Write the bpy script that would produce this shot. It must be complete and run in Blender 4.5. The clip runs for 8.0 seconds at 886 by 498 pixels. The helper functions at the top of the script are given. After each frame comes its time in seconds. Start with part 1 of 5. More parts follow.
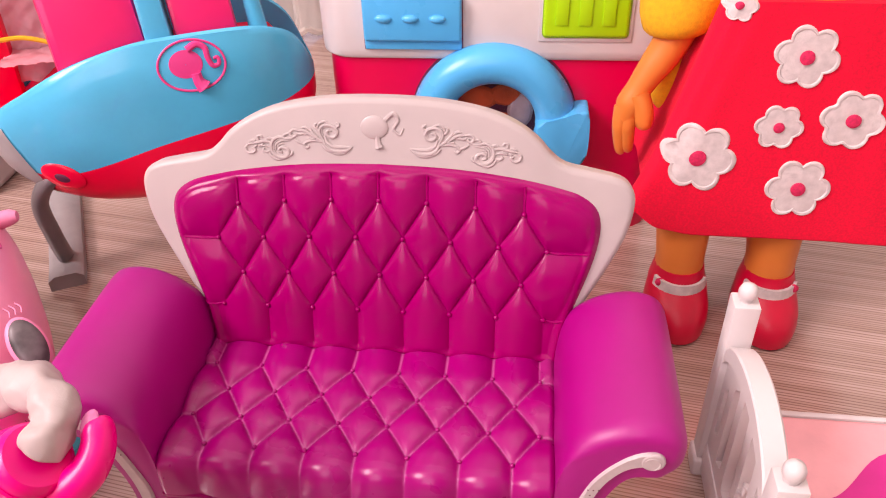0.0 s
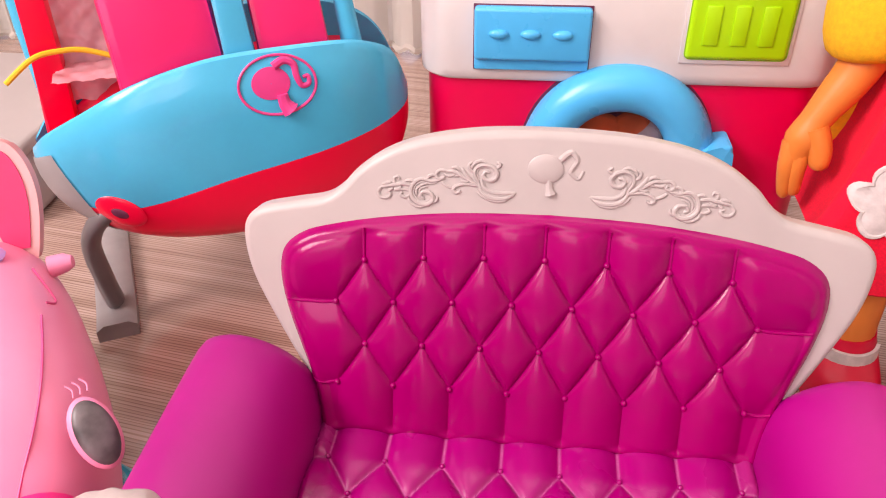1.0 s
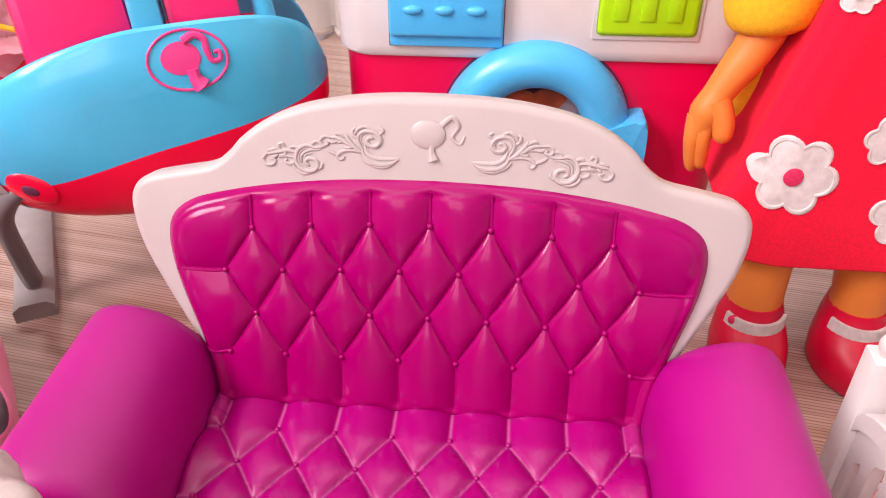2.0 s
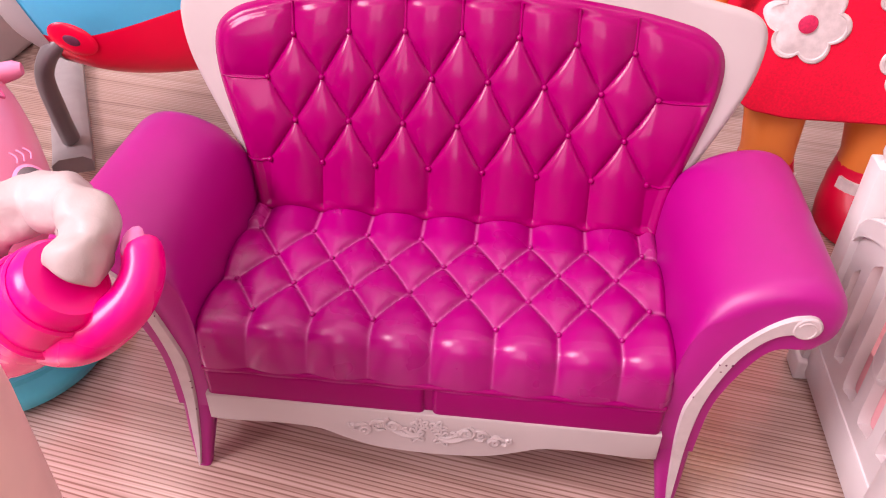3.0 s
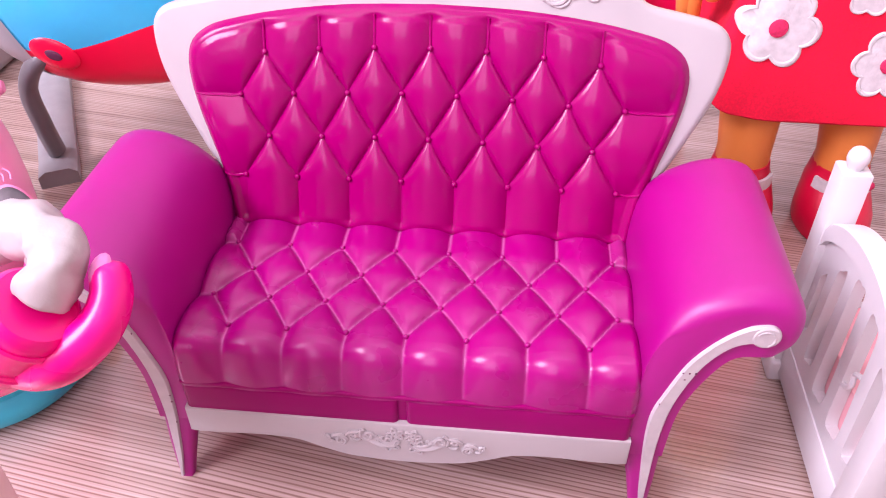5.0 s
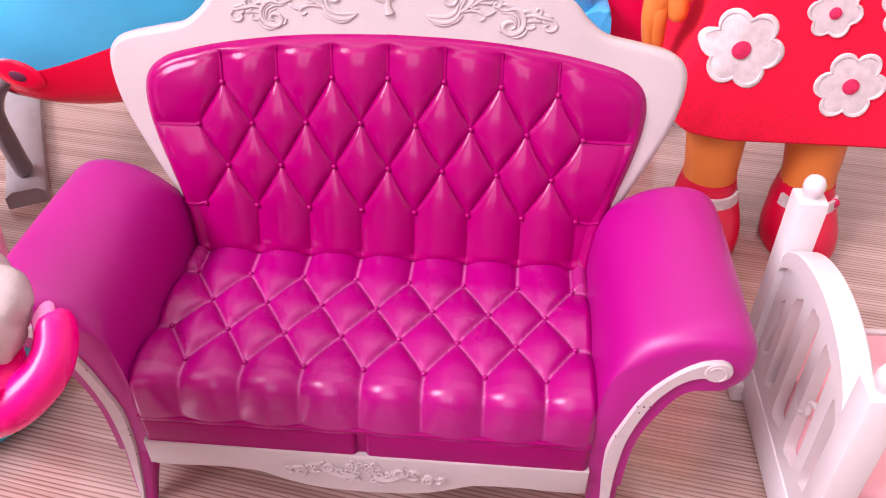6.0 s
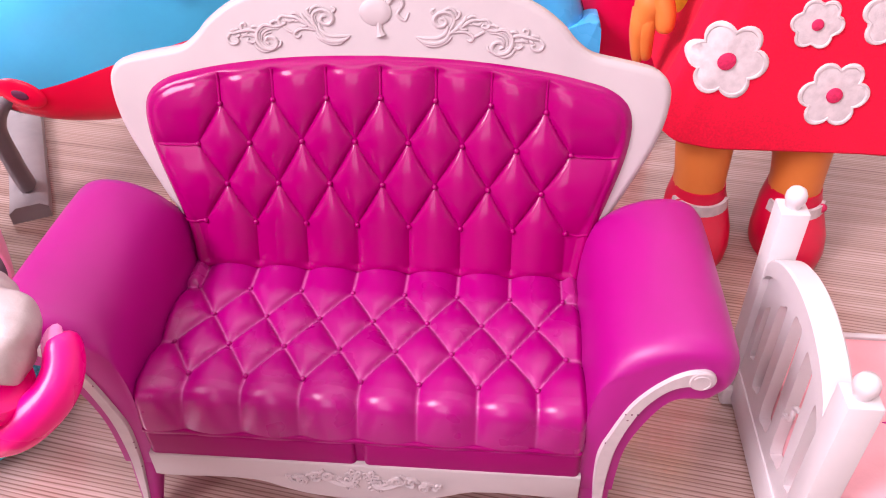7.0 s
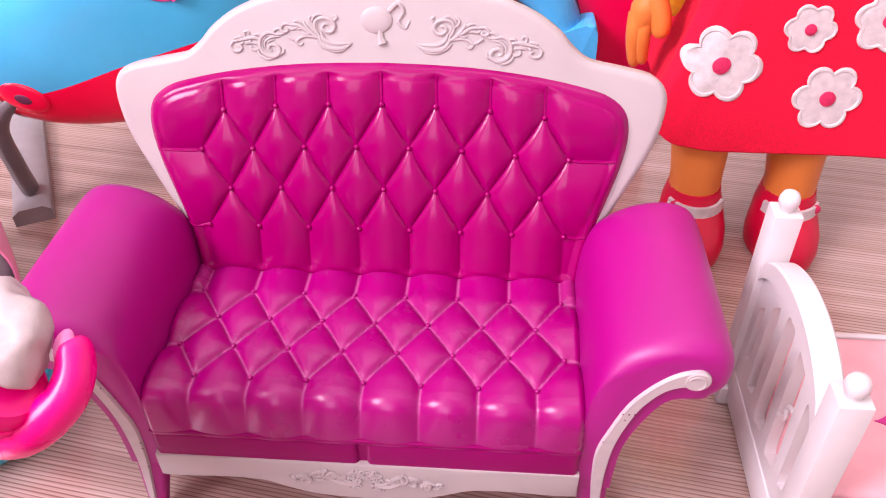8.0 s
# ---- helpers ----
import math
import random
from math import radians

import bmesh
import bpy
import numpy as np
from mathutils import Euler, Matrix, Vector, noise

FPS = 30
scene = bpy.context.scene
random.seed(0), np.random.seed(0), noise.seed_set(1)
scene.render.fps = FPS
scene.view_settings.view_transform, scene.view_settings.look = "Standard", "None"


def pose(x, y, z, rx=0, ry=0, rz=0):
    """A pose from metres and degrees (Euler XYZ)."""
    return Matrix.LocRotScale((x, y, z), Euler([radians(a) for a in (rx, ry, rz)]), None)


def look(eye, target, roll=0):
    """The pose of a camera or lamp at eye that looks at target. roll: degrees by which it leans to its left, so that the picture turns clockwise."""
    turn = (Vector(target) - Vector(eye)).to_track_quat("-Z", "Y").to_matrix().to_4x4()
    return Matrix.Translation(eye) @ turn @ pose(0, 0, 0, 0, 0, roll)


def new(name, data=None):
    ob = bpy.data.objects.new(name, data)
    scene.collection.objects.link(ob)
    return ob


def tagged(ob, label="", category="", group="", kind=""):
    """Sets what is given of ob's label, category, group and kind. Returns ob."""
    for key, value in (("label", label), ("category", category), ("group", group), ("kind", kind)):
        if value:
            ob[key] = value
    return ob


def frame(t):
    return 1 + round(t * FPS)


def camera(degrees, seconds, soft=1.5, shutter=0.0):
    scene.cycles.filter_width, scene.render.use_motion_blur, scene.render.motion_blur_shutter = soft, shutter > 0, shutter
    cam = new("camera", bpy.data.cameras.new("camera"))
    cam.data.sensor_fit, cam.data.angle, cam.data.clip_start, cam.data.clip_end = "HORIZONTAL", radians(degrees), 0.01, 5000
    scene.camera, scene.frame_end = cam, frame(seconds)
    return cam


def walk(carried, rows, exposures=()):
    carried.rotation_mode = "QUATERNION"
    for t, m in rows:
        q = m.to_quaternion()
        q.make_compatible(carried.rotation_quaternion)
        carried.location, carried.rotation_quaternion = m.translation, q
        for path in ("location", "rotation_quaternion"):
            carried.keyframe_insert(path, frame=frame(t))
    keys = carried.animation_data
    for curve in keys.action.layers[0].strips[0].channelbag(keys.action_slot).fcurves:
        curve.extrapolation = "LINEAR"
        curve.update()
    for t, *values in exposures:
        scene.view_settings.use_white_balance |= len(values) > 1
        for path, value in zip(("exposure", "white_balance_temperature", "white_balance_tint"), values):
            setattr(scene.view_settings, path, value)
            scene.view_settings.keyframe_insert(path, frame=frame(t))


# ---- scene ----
cam = camera(58.1, 8.0, soft=1.1)
PATH = [
    (0, (0.0599, -0.1955, 0.3111), (-0.1372, 1.4031, -0.8744), -1.52),
    (0.2, (0.0468, -0.1651, 0.3017), (-0.1315, 1.4479, -0.8673), -1.30),
    (0.5, (0.0239, -0.1480, 0.2883), (-0.1494, 1.4790, -0.8618), -0.28),
    (0.8, (0.0031, -0.1354, 0.2914), (-0.1755, 1.4533, -0.9103), -0.89),
    (1, (-0.0059, -0.1370, 0.2860), (-0.2126, 1.4865, -0.8635), -0.67),
    (1.2, (-0.0096, -0.1372, 0.2855), (-0.2206, 1.4850, -0.8652), -0.31),
    (2.3, (0.0310, -0.1454, 0.2739), (-0.0919, 1.4757, -0.8909), 0.43),
    (2.5, (0.0276, -0.1530, 0.2697), (-0.1035, 1.4620, -0.9027), 0.95),
    (2.7, (0.0179, -0.1656, 0.2639), (-0.1212, 1.4213, -0.9454), 0.97),
    (3, (0.0208, -0.1872, 0.2457), (-0.1330, 1.3761, -0.9922), 0.97),
    (3.2, (0.0361, -0.1939, 0.2443), (-0.1295, 1.3496, -1.0167), 0.30),
    (3.5, (0.0520, -0.1970, 0.2447), (-0.0962, 1.3367, -1.0304), -0.19),
    (3.7, (0.0567, -0.1957, 0.2464), (-0.0722, 1.3388, -1.0299), 0.37),
    (4, (0.0413, -0.1935, 0.2400), (-0.0873, 1.3461, -1.0301), 0.32),
    (4.2, (0.0311, -0.1881, 0.2425), (-0.1156, 1.3517, -1.0254), -0.18),
    (4.5, (0.0287, -0.1902, 0.2417), (-0.1265, 1.3584, -1.0144), -0.02),
    (4.7, (0.0294, -0.1893, 0.2463), (-0.1330, 1.3617, -1.0058), -0.15),
    (5.8, (0.0389, -0.1764, 0.2631), (-0.0942, 1.3678, -1.0009), -0.10),
    (6, (0.0414, -0.1769, 0.2640), (-0.0910, 1.3678, -0.9994), -0.01),
    (6.2, (0.0427, -0.1768, 0.2669), (-0.0873, 1.3678, -0.9969), -0.09),
    (6.5, (0.0448, -0.1838, 0.2588), (-0.0880, 1.3438, -1.0253), -0.45),
    (6.7, (0.0476, -0.1794, 0.2661), (-0.0716, 1.3620, -1.0026), 0.57),
    (7, (0.0444, -0.1799, 0.2734), (-0.0901, 1.3635, -0.9915), -0.87),
    (7.5, (0.0429, -0.1806, 0.2710), (-0.0835, 1.3561, -1.0029), -0.03),
    (8, (0.0433, -0.1828, 0.2785), (-0.0828, 1.3572, -0.9914), -0.85),
]
EXPOSURES = [
    (0.0, -0.34, 7150, 35),
    (1.2, -0.25, 7050, 25),
    (2.4, -0.18, 6750, 29),
    (3.0, -0.15, 6850, 40),
    (3.5, -0.08, 6250, 31),
    (4.0, -0.16, 5950, 33),
    (4.5, 0.13, 5600, 36),
    (5.9, -0.04, 6350, 36),
    (8.0, -0.05, 6350, 38),
]
walk(cam, [(t, look(eye, target, roll)) for t, eye, target, roll in PATH], EXPOSURES)

# ---- light ----
world = bpy.data.worlds.new("world")
scene.world = world
world.use_nodes = True
wn = world.node_tree.nodes
sky = wn.new("ShaderNodeTexSky")
sky.sky_type, sky.sun_disc = "NISHITA", False
sky.sun_elevation, sky.sun_rotation = radians(40), radians(-75)
wn["Background"].inputs["Strength"].default_value = 0.12
world.node_tree.links.new(sky.outputs["Color"], wn["Background"].inputs["Color"])


def area(name, m, sx, sy, watts, colour):
    lamp = bpy.data.lights.new(name, "AREA")
    lamp.shape, lamp.size, lamp.size_y, lamp.energy, lamp.color = "RECTANGLE", sx, sy, watts, colour
    ob = new(name, lamp)
    ob.matrix_world = m
    return ob


area("window_light", look((-0.35, -1.44, 1.12), (-0.3, 0.0, 0.95)), 0.85, 1.3, 17, (1.0, 0.97, 0.95))
area("side_window_light", look((-1.36, -0.77, 1.62), (0.0, -0.40, 1.58)), 0.85, 1.1, 92, (1.0, 0.97, 0.95))
area("balcony_light", look((0.1, 1.02, 1.25), (0.0, 0.0, 0.3)), 1.9, 1.9, 35, (1.0, 0.98, 0.96))


# ---- materials ----
def material(name, colour, rough=0.4, vary=0.06, scale=60.0, bump=0.0, bump_scale=900.0, coat=0.0, metal=0.0, paleness=0.0, sheen=0.0, ior=1.46):
    m = bpy.data.materials.new(name)
    m.use_nodes = True
    n, l = m.node_tree.nodes, m.node_tree.links
    b = n["Principled BSDF"]
    b.inputs["Roughness"].default_value = rough
    b.inputs["Metallic"].default_value = metal
    b.inputs["IOR"].default_value = ior
    b.inputs["Coat Weight"].default_value = coat
    b.inputs["Sheen Weight"].default_value = sheen
    geo = n.new("ShaderNodeTexCoord")
    big = n.new("ShaderNodeTexNoise")
    big.inputs["Scale"].default_value, big.inputs["Detail"].default_value = scale, 4
    l.new(geo.outputs["Object"], big.inputs["Vector"])
    ramp = n.new("ShaderNodeValToRGB")
    lo = [max(0.0, c * (1 - vary)) for c in colour]
    hi = [min(0.9, c * (1 + vary)) for c in colour]
    ramp.color_ramp.elements[0].position, ramp.color_ramp.elements[0].color = 0.3, (*lo, 1)
    ramp.color_ramp.elements[1].position, ramp.color_ramp.elements[1].color = 0.7, (*hi, 1)
    l.new(big.outputs["Fac"], ramp.inputs["Fac"])
    out = ramp.outputs["Color"]
    fine = n.new("ShaderNodeTexNoise")
    fine.inputs["Scale"].default_value, fine.inputs["Detail"].default_value = bump_scale, 5
    l.new(geo.outputs["Object"], fine.inputs["Vector"])
    if paleness:
        spots = n.new("ShaderNodeValToRGB")
        spots.color_ramp.elements[0].position, spots.color_ramp.elements[0].color = 0.60, (0, 0, 0, 1)
        spots.color_ramp.elements[1].position, spots.color_ramp.elements[1].color = 0.74, (paleness, paleness, paleness, 1)
        l.new(fine.outputs["Fac"], spots.inputs["Fac"])
        mix = n.new("ShaderNodeMixRGB")
        l.new(spots.outputs["Color"], mix.inputs["Fac"])
        l.new(out, mix.inputs["Color1"])
        mix.inputs["Color2"].default_value = (0.75, 0.68, 0.7, 1)
        out = mix.outputs["Color"]
    l.new(out, b.inputs["Base Color"])
    rr = n.new("ShaderNodeMapRange")
    rr.inputs["To Min"].default_value, rr.inputs["To Max"].default_value = max(0.02, rough - 0.05), min(1.0, rough + 0.05)
    l.new(big.outputs["Fac"], rr.inputs["Value"])
    l.new(rr.outputs["Result"], b.inputs["Roughness"])
    if bump:
        bp = n.new("ShaderNodeBump")
        bp.inputs["Strength"].default_value, bp.inputs["Distance"].default_value = bump, 0.0004
        l.new(fine.outputs["Fac"], bp.inputs["Height"])
        l.new(bp.outputs["Normal"], b.inputs["Normal"])
    return m


CUSHION = material("cushion plastic", (0.31, 0.0002, 0.108), 0.19, 0.04, 40, ior=1.33)
SEAT = material("cushion plastic with pale seams", (0.32, 0.0003, 0.140), 0.28, 0.04, 40, ior=1.45)
sn, sl = SEAT.node_tree.nodes, SEAT.node_tree.links
sb = sn["Principled BSDF"]
# paler pink mixed patchily into the base colour where the mask is set
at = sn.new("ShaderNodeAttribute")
at.attribute_name = "paleness"
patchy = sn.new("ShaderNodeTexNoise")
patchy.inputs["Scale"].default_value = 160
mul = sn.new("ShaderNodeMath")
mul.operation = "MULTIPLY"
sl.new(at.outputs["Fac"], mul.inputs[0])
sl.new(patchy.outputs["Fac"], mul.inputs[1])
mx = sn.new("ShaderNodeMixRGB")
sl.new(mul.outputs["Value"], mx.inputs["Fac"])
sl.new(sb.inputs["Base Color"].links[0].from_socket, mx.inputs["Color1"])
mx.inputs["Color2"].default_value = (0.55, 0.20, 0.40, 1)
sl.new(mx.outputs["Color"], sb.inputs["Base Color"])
PANELM = material("front panel plastic", (0.27, 0.0003, 0.105), 0.36, 0.04, 40, ior=1.22)
ARM = material("arm plastic", (0.35, 0.0003, 0.180), 0.42, 0.04, 40, 0.01, 700, ior=1.52)
WHITE = material("white plastic", (0.44, 0.39, 0.385), 0.40, 0.03, 50, 0.015, 600)
TOYWHITE = material("glossy white plastic", (0.62, 0.585, 0.58), 0.33, 0.03, 50, 0.01, 600)
WHITE_PAINT = material("white paint", (0.50, 0.445, 0.445), 0.45, 0.05, 300, 0.15, 1500)
CHIP = material("chipped paint", (0.12, 0.02, 0.06), 0.6)
BLUE = material("blue plastic", (0.045, 0.47, 0.74), 0.17, 0.05, 25)
TOYBLUE = material("bright blue plastic", (0.05, 0.46, 0.85), 0.28, 0.04, 30)
RED = material("red plastic", (0.92, 0.004, 0.045), 0.30, 0.05, 25)
PANEL = material("hot pink panel", (0.90, 0.02, 0.16), 0.30, 0.05, 25)
EMBLEM = material("pink print", (0.72, 0.05, 0.24), 0.4, 0.05, 60)
MAGENTA = material("dark magenta plastic", (0.72, 0.002, 0.065), 0.36, 0.05, 25)
GREEN = material("lime plastic", (0.36, 0.70, 0.005), 0.32, 0.05, 40)
GREY = material("grey plastic", (0.17, 0.16, 0.165), 0.36, 0.12, 60, 0.1, 500)
RUNNER = material("light grey plastic", (0.30, 0.285, 0.29), 0.38, 0.12, 60, 0.1, 500)
SEATPINK = material("pale pink quilt", (0.95, 0.55, 0.62), 0.42, 0.06, 60)
TUBE = material("yellow tube", (0.80, 0.52, 0.02), 0.4)
BUNNY = material("bunny pink plastic", (0.93, 0.28, 0.46), 0.36, 0.05, 25)
SEAMPINK = material("moulded seam pink", (0.72, 0.09, 0.26), 0.45)
EARPINK = material("ear rim pink", (0.82, 0.45, 0.46), 0.5, 0.05)
POST = material("pale beige pink plastic", (0.72, 0.52, 0.47), 0.45, 0.05)
EARIN = material("ear inner", (0.78, 0.05, 0.17), 0.5, 0.05)
LILAC = material("lilac plastic", (0.55, 0.30, 0.68), 0.35)
EYE = material("eye print", (0.10, 0.085, 0.09), 0.35, 0.7, 90)
HOT = material("hot pink plastic", (0.92, 0.004, 0.23), 0.28, 0.05, 40)
HOTTIP = material("worn pink tip", (0.80, 0.22, 0.48), 0.45, 0.2, 200)
FOAM = material("white lumps", (0.47, 0.41, 0.40), 0.5, 0.05, 120, 0.3, 700)
TEAL = material("teal plastic", (0.03, 0.40, 0.50), 0.35, 0.1, 60)
GLITTER = material("teal glitter", (0.05, 0.42, 0.50), 0.3, 0.5, 900, 0.8, 1200, paleness=0.5)
ORANGE = material("orange plastic", (0.80, 0.33, 0.02), 0.4)
BENCH = material("pale pink plastic", (0.72, 0.265, 0.345), 0.36, 0.04, 30)
BEDPINK = material("pink bed cloth", (0.82, 0.40, 0.43), 0.6, 0.05, 90, 0.2, 700)
HEART = material("magenta print", (0.60, 0.02, 0.24), 0.5)
SKIN = material("doll vinyl", (0.70, 0.20, 0.035), 0.42, 0.06, 30)
DRESS = material("red terry cloth", (0.74, 0.003, 0.030), 0.95, 0.12, 900, 0.55, 1100)
PATCH = material("white satin patch", (0.60, 0.54, 0.53), 0.55, 0.12, 250, 0.5, 800)
STITCH = material("red stitched centre", (0.62, 0.02, 0.09), 0.8, 0.2, 700, 0.5, 900)
BLOUSE = material("yellow cloth", (0.82, 0.42, 0.01), 0.85, 0.1, 400, 0.5, 1500)
SHOE = material("red shoe vinyl", (0.60, 0.004, 0.035), 0.36, 0.08, 60, 0.1, 500)
CEILM = material("ceiling paint", (0.82, 0.79, 0.77), 0.85, 0.03, 3, 0.1, 80)
WALLM = material("wall paint", (0.50, 0.45, 0.42), 0.8, 0.04, 3, 0.1, 80)
CLOTH = material("sheer curtain", (0.80, 0.76, 0.72), 0.9, 0.05, 20, 0.2, 900)
cn, cl = CLOTH.node_tree.nodes, CLOTH.node_tree.links
thin = cn.new("ShaderNodeBsdfTranslucent")
thin.inputs["Color"].default_value = (0.85, 0.82, 0.78, 1)
both = cn.new("ShaderNodeMixShader")
both.inputs["Fac"].default_value = 0.6
cl.new(cn["Principled BSDF"].outputs["BSDF"], both.inputs[1])
cl.new(thin.outputs["BSDF"], both.inputs[2])
cl.new(both.outputs["Shader"], cn["Material Output"].inputs["Surface"])
PRINT = material("orange print", (0.62, 0.10, 0.03), 0.4, 0.3, 60)
PRINT2 = material("dull print", (0.45, 0.36, 0.40), 0.4, 0.3, 60)

GLASS = bpy.data.materials.new("porthole glass")
GLASS.use_nodes = True
gb = GLASS.node_tree.nodes["Principled BSDF"]
gb.inputs["Transmission Weight"].default_value, gb.inputs["Roughness"].default_value, gb.inputs["IOR"].default_value = 1.0, 0.03, 1.2

# laminate: long fine grain along x
FLOOR = bpy.data.materials.new("laminate")
FLOOR.use_nodes = True
n, l = FLOOR.node_tree.nodes, FLOOR.node_tree.links
fb = n["Principled BSDF"]
tc = n.new("ShaderNodeTexCoord")
turned = n.new("ShaderNodeMapping")
turned.inputs["Rotation"].default_value = (0, 0, radians(9))
l.new(tc.outputs["Object"], turned.inputs["Vector"])


def grain(sx, sy, detail, rough, dist=0.0):
    mp = n.new("ShaderNodeMapping")
    mp.inputs["Scale"].default_value = (sx, sy, 1)
    l.new(turned.outputs["Vector"], mp.inputs["Vector"])
    t = n.new("ShaderNodeTexNoise")
    t.inputs["Scale"].default_value, t.inputs["Detail"].default_value, t.inputs["Roughness"].default_value, t.inputs["Distortion"].default_value = 1, detail, rough, dist
    l.new(mp.outputs["Vector"], t.inputs["Vector"])
    return t.outputs["Fac"]


def ramp2(fac, p0, c0, p1, c1):
    r = n.new("ShaderNodeValToRGB")
    r.color_ramp.elements[0].position, r.color_ramp.elements[0].color = p0, (*c0, 1)
    r.color_ramp.elements[1].position, r.color_ramp.elements[1].color = p1, (*c1, 1)
    l.new(fac, r.inputs["Fac"])
    return r.outputs["Color"]


def mixed(kind, a, b, fac):
    x = n.new("ShaderNodeMixRGB")
    x.blend_type = kind
    x.inputs["Fac"].default_value = fac
    l.new(a, x.inputs["Color1"])
    l.new(b, x.inputs["Color2"])
    return x.outputs["Color"]


wave = n.new("ShaderNodeTexWave")
wave.wave_type, wave.bands_direction = "BANDS", "Y"
wave.inputs["Scale"].default_value, wave.inputs["Distortion"].default_value, wave.inputs["Detail"].default_value = 158, 0, 0
wob = n.new("ShaderNodeMapping")
wob.inputs["Scale"].default_value = (0.012, 1, 1)
l.new(turned.outputs["Vector"], wob.inputs["Vector"])
shift = grain(4, 60, 3, 0.55)
add = n.new("ShaderNodeVectorMath")
add.operation = "MULTIPLY_ADD"
l.new(shift, add.inputs[0])
add.inputs[1].default_value = (0, 0.006, 0)
l.new(wob.outputs["Vector"], add.inputs[2])
l.new(add.outputs["Vector"], wave.inputs["Vector"])
g1 = wave.outputs["Fac"]
g2 = grain(9, 900, 3, 0.55)
g3 = grain(1.5, 14, 3, 0.5)
g4 = grain(3, 130, 3, 0.55)
lines = ramp2(g1, 0.03, (0.49, 0.39, 0.34), 0.42, (1, 1, 1))
base = ramp2(g4, 0.35, (0.44, 0.300, 0.250), 0.62, (0.63, 0.470, 0.415))
fineg = ramp2(g2, 0.35, (0.72, 0.68, 0.66), 0.6, (1, 1, 1))
broad = ramp2(g3, 0.3, (0.86, 0.84, 0.82), 0.7, (1, 1, 1))
col = mixed("MULTIPLY", mixed("MULTIPLY", mixed("MULTIPLY", base, lines, 0.88), fineg, 0.6), broad, 1.0)
l.new(col, fb.inputs["Base Color"])
fb.inputs["Roughness"].default_value = 0.18
fb.inputs["IOR"].default_value = 1.75
fb.inputs["Coat Weight"].default_value, fb.inputs["Coat Roughness"].default_value = 0.8, 0.12
bp = n.new("ShaderNodeBump")
bp.inputs["Strength"].default_value, bp.inputs["Distance"].default_value = 0.12, 0.0004
l.new(g1, bp.inputs["Height"])
l.new(bp.outputs["Normal"], fb.inputs["Normal"])


# ---- mesh helpers ----
def part(name, bm, mat, parent=None, label="", smooth=True):
    bmesh.ops.recalc_face_normals(bm, faces=bm.faces)
    me = bpy.data.meshes.new(name)
    bm.to_mesh(me)
    bm.free()
    for m in (mat if isinstance(mat, (list, tuple)) else [mat]):
        me.materials.append(m)
    if smooth:
        me.polygons.foreach_set("use_smooth", [True] * len(me.polygons))
        me.set_sharp_from_angle(angle=radians(38))
    ob = new(name, me)
    if parent is not None:
        ob.parent = parent
    return tagged(ob, label)


def put_down(x, y, turn=0.0, size=1.0):
    """A move over the floor with a turn and an even scale about the floor's origin."""
    return pose(x, y, 0, 0, 0, turn) @ Matrix.Scale(size, 4)


def thing(name, label, category, group="", m=None, kind=""):
    ob = new(name)
    ob.empty_display_size = 0.02
    if m is not None:
        ob.matrix_world = m
    return tagged(ob, label, category, group, kind)


def box(bm, lo, hi, bevel=0.0, seg=2, mat=0):
    c = [(a + b) / 2 for a, b in zip(lo, hi)]
    s = [b - a for a, b in zip(lo, hi)]
    g = bmesh.ops.create_cube(bm, size=1, matrix=Matrix.Translation(c) @ Matrix.Diagonal((*s, 1)))
    if bevel:
        es = list({e for v in g["verts"] for e in v.link_edges})
        bmesh.ops.bevel(bm, geom=es, offset=bevel, segments=seg, profile=0.5, affect="EDGES")
    return bm


def ball(bm, c, r, seg=20, rings=12, turn=None):
    r = (r, r, r) if isinstance(r, (int, float)) else r
    m = Matrix.Translation(c) @ (turn or Matrix()) @ Matrix.Diagonal((*r, 1))
    return bmesh.ops.create_uvsphere(bm, u_segments=seg, v_segments=rings, radius=1, matrix=m)["verts"]


def slab(bm, outline, place, depth, bevel=0.0, seg=2):
    """A plate from a 2D outline; place(u, v, w) gives the point, w from 0 (front) to depth."""
    front = [bm.verts.new(place(u, v, 0)) for u, v in outline]
    back = [bm.verts.new(place(u, v, depth)) for u, v in outline]
    k = len(outline)
    f = bm.faces.new(front)
    bm.faces.new(back[::-1])
    for i in range(k):
        bm.faces.new((front[i], back[i], back[(i + 1) % k], front[(i + 1) % k]))
    if bevel:
        bmesh.ops.bevel(bm, geom=list(f.edges), offset=bevel, segments=seg, profile=0.5, affect="EDGES")
    return bm


def round_slab(bm, outline, place, depth, r, steps=5):
    """A plate whose front edge is rounded by setting the outline in ring by ring."""
    k = len(outline)
    area2 = sum(outline[i][0] * outline[(i + 1) % k][1] - outline[(i + 1) % k][0] * outline[i][1] for i in range(k))
    sign = 1 if area2 > 0 else -1
    norm = []
    for i in range(k):
        (x0, y0), (x1, y1) = outline[i - 1], outline[(i + 1) % k]
        dx, dy = x1 - x0, y1 - y0
        q = math.hypot(dx, dy) or 1
        norm.append((-dy / q * sign, dx / q * sign))
    rings = [[place(u, v, depth) for u, v in outline]]
    for s in range(steps + 1):
        a = s / steps * math.pi / 2
        e, w = r * (1 - math.cos(a)), r * (1 - math.sin(a))
        rings.append([place(u + nx * e, v + ny * e, w) for (u, v), (nx, ny) in zip(outline, norm)])
    return loft(bm, rings)


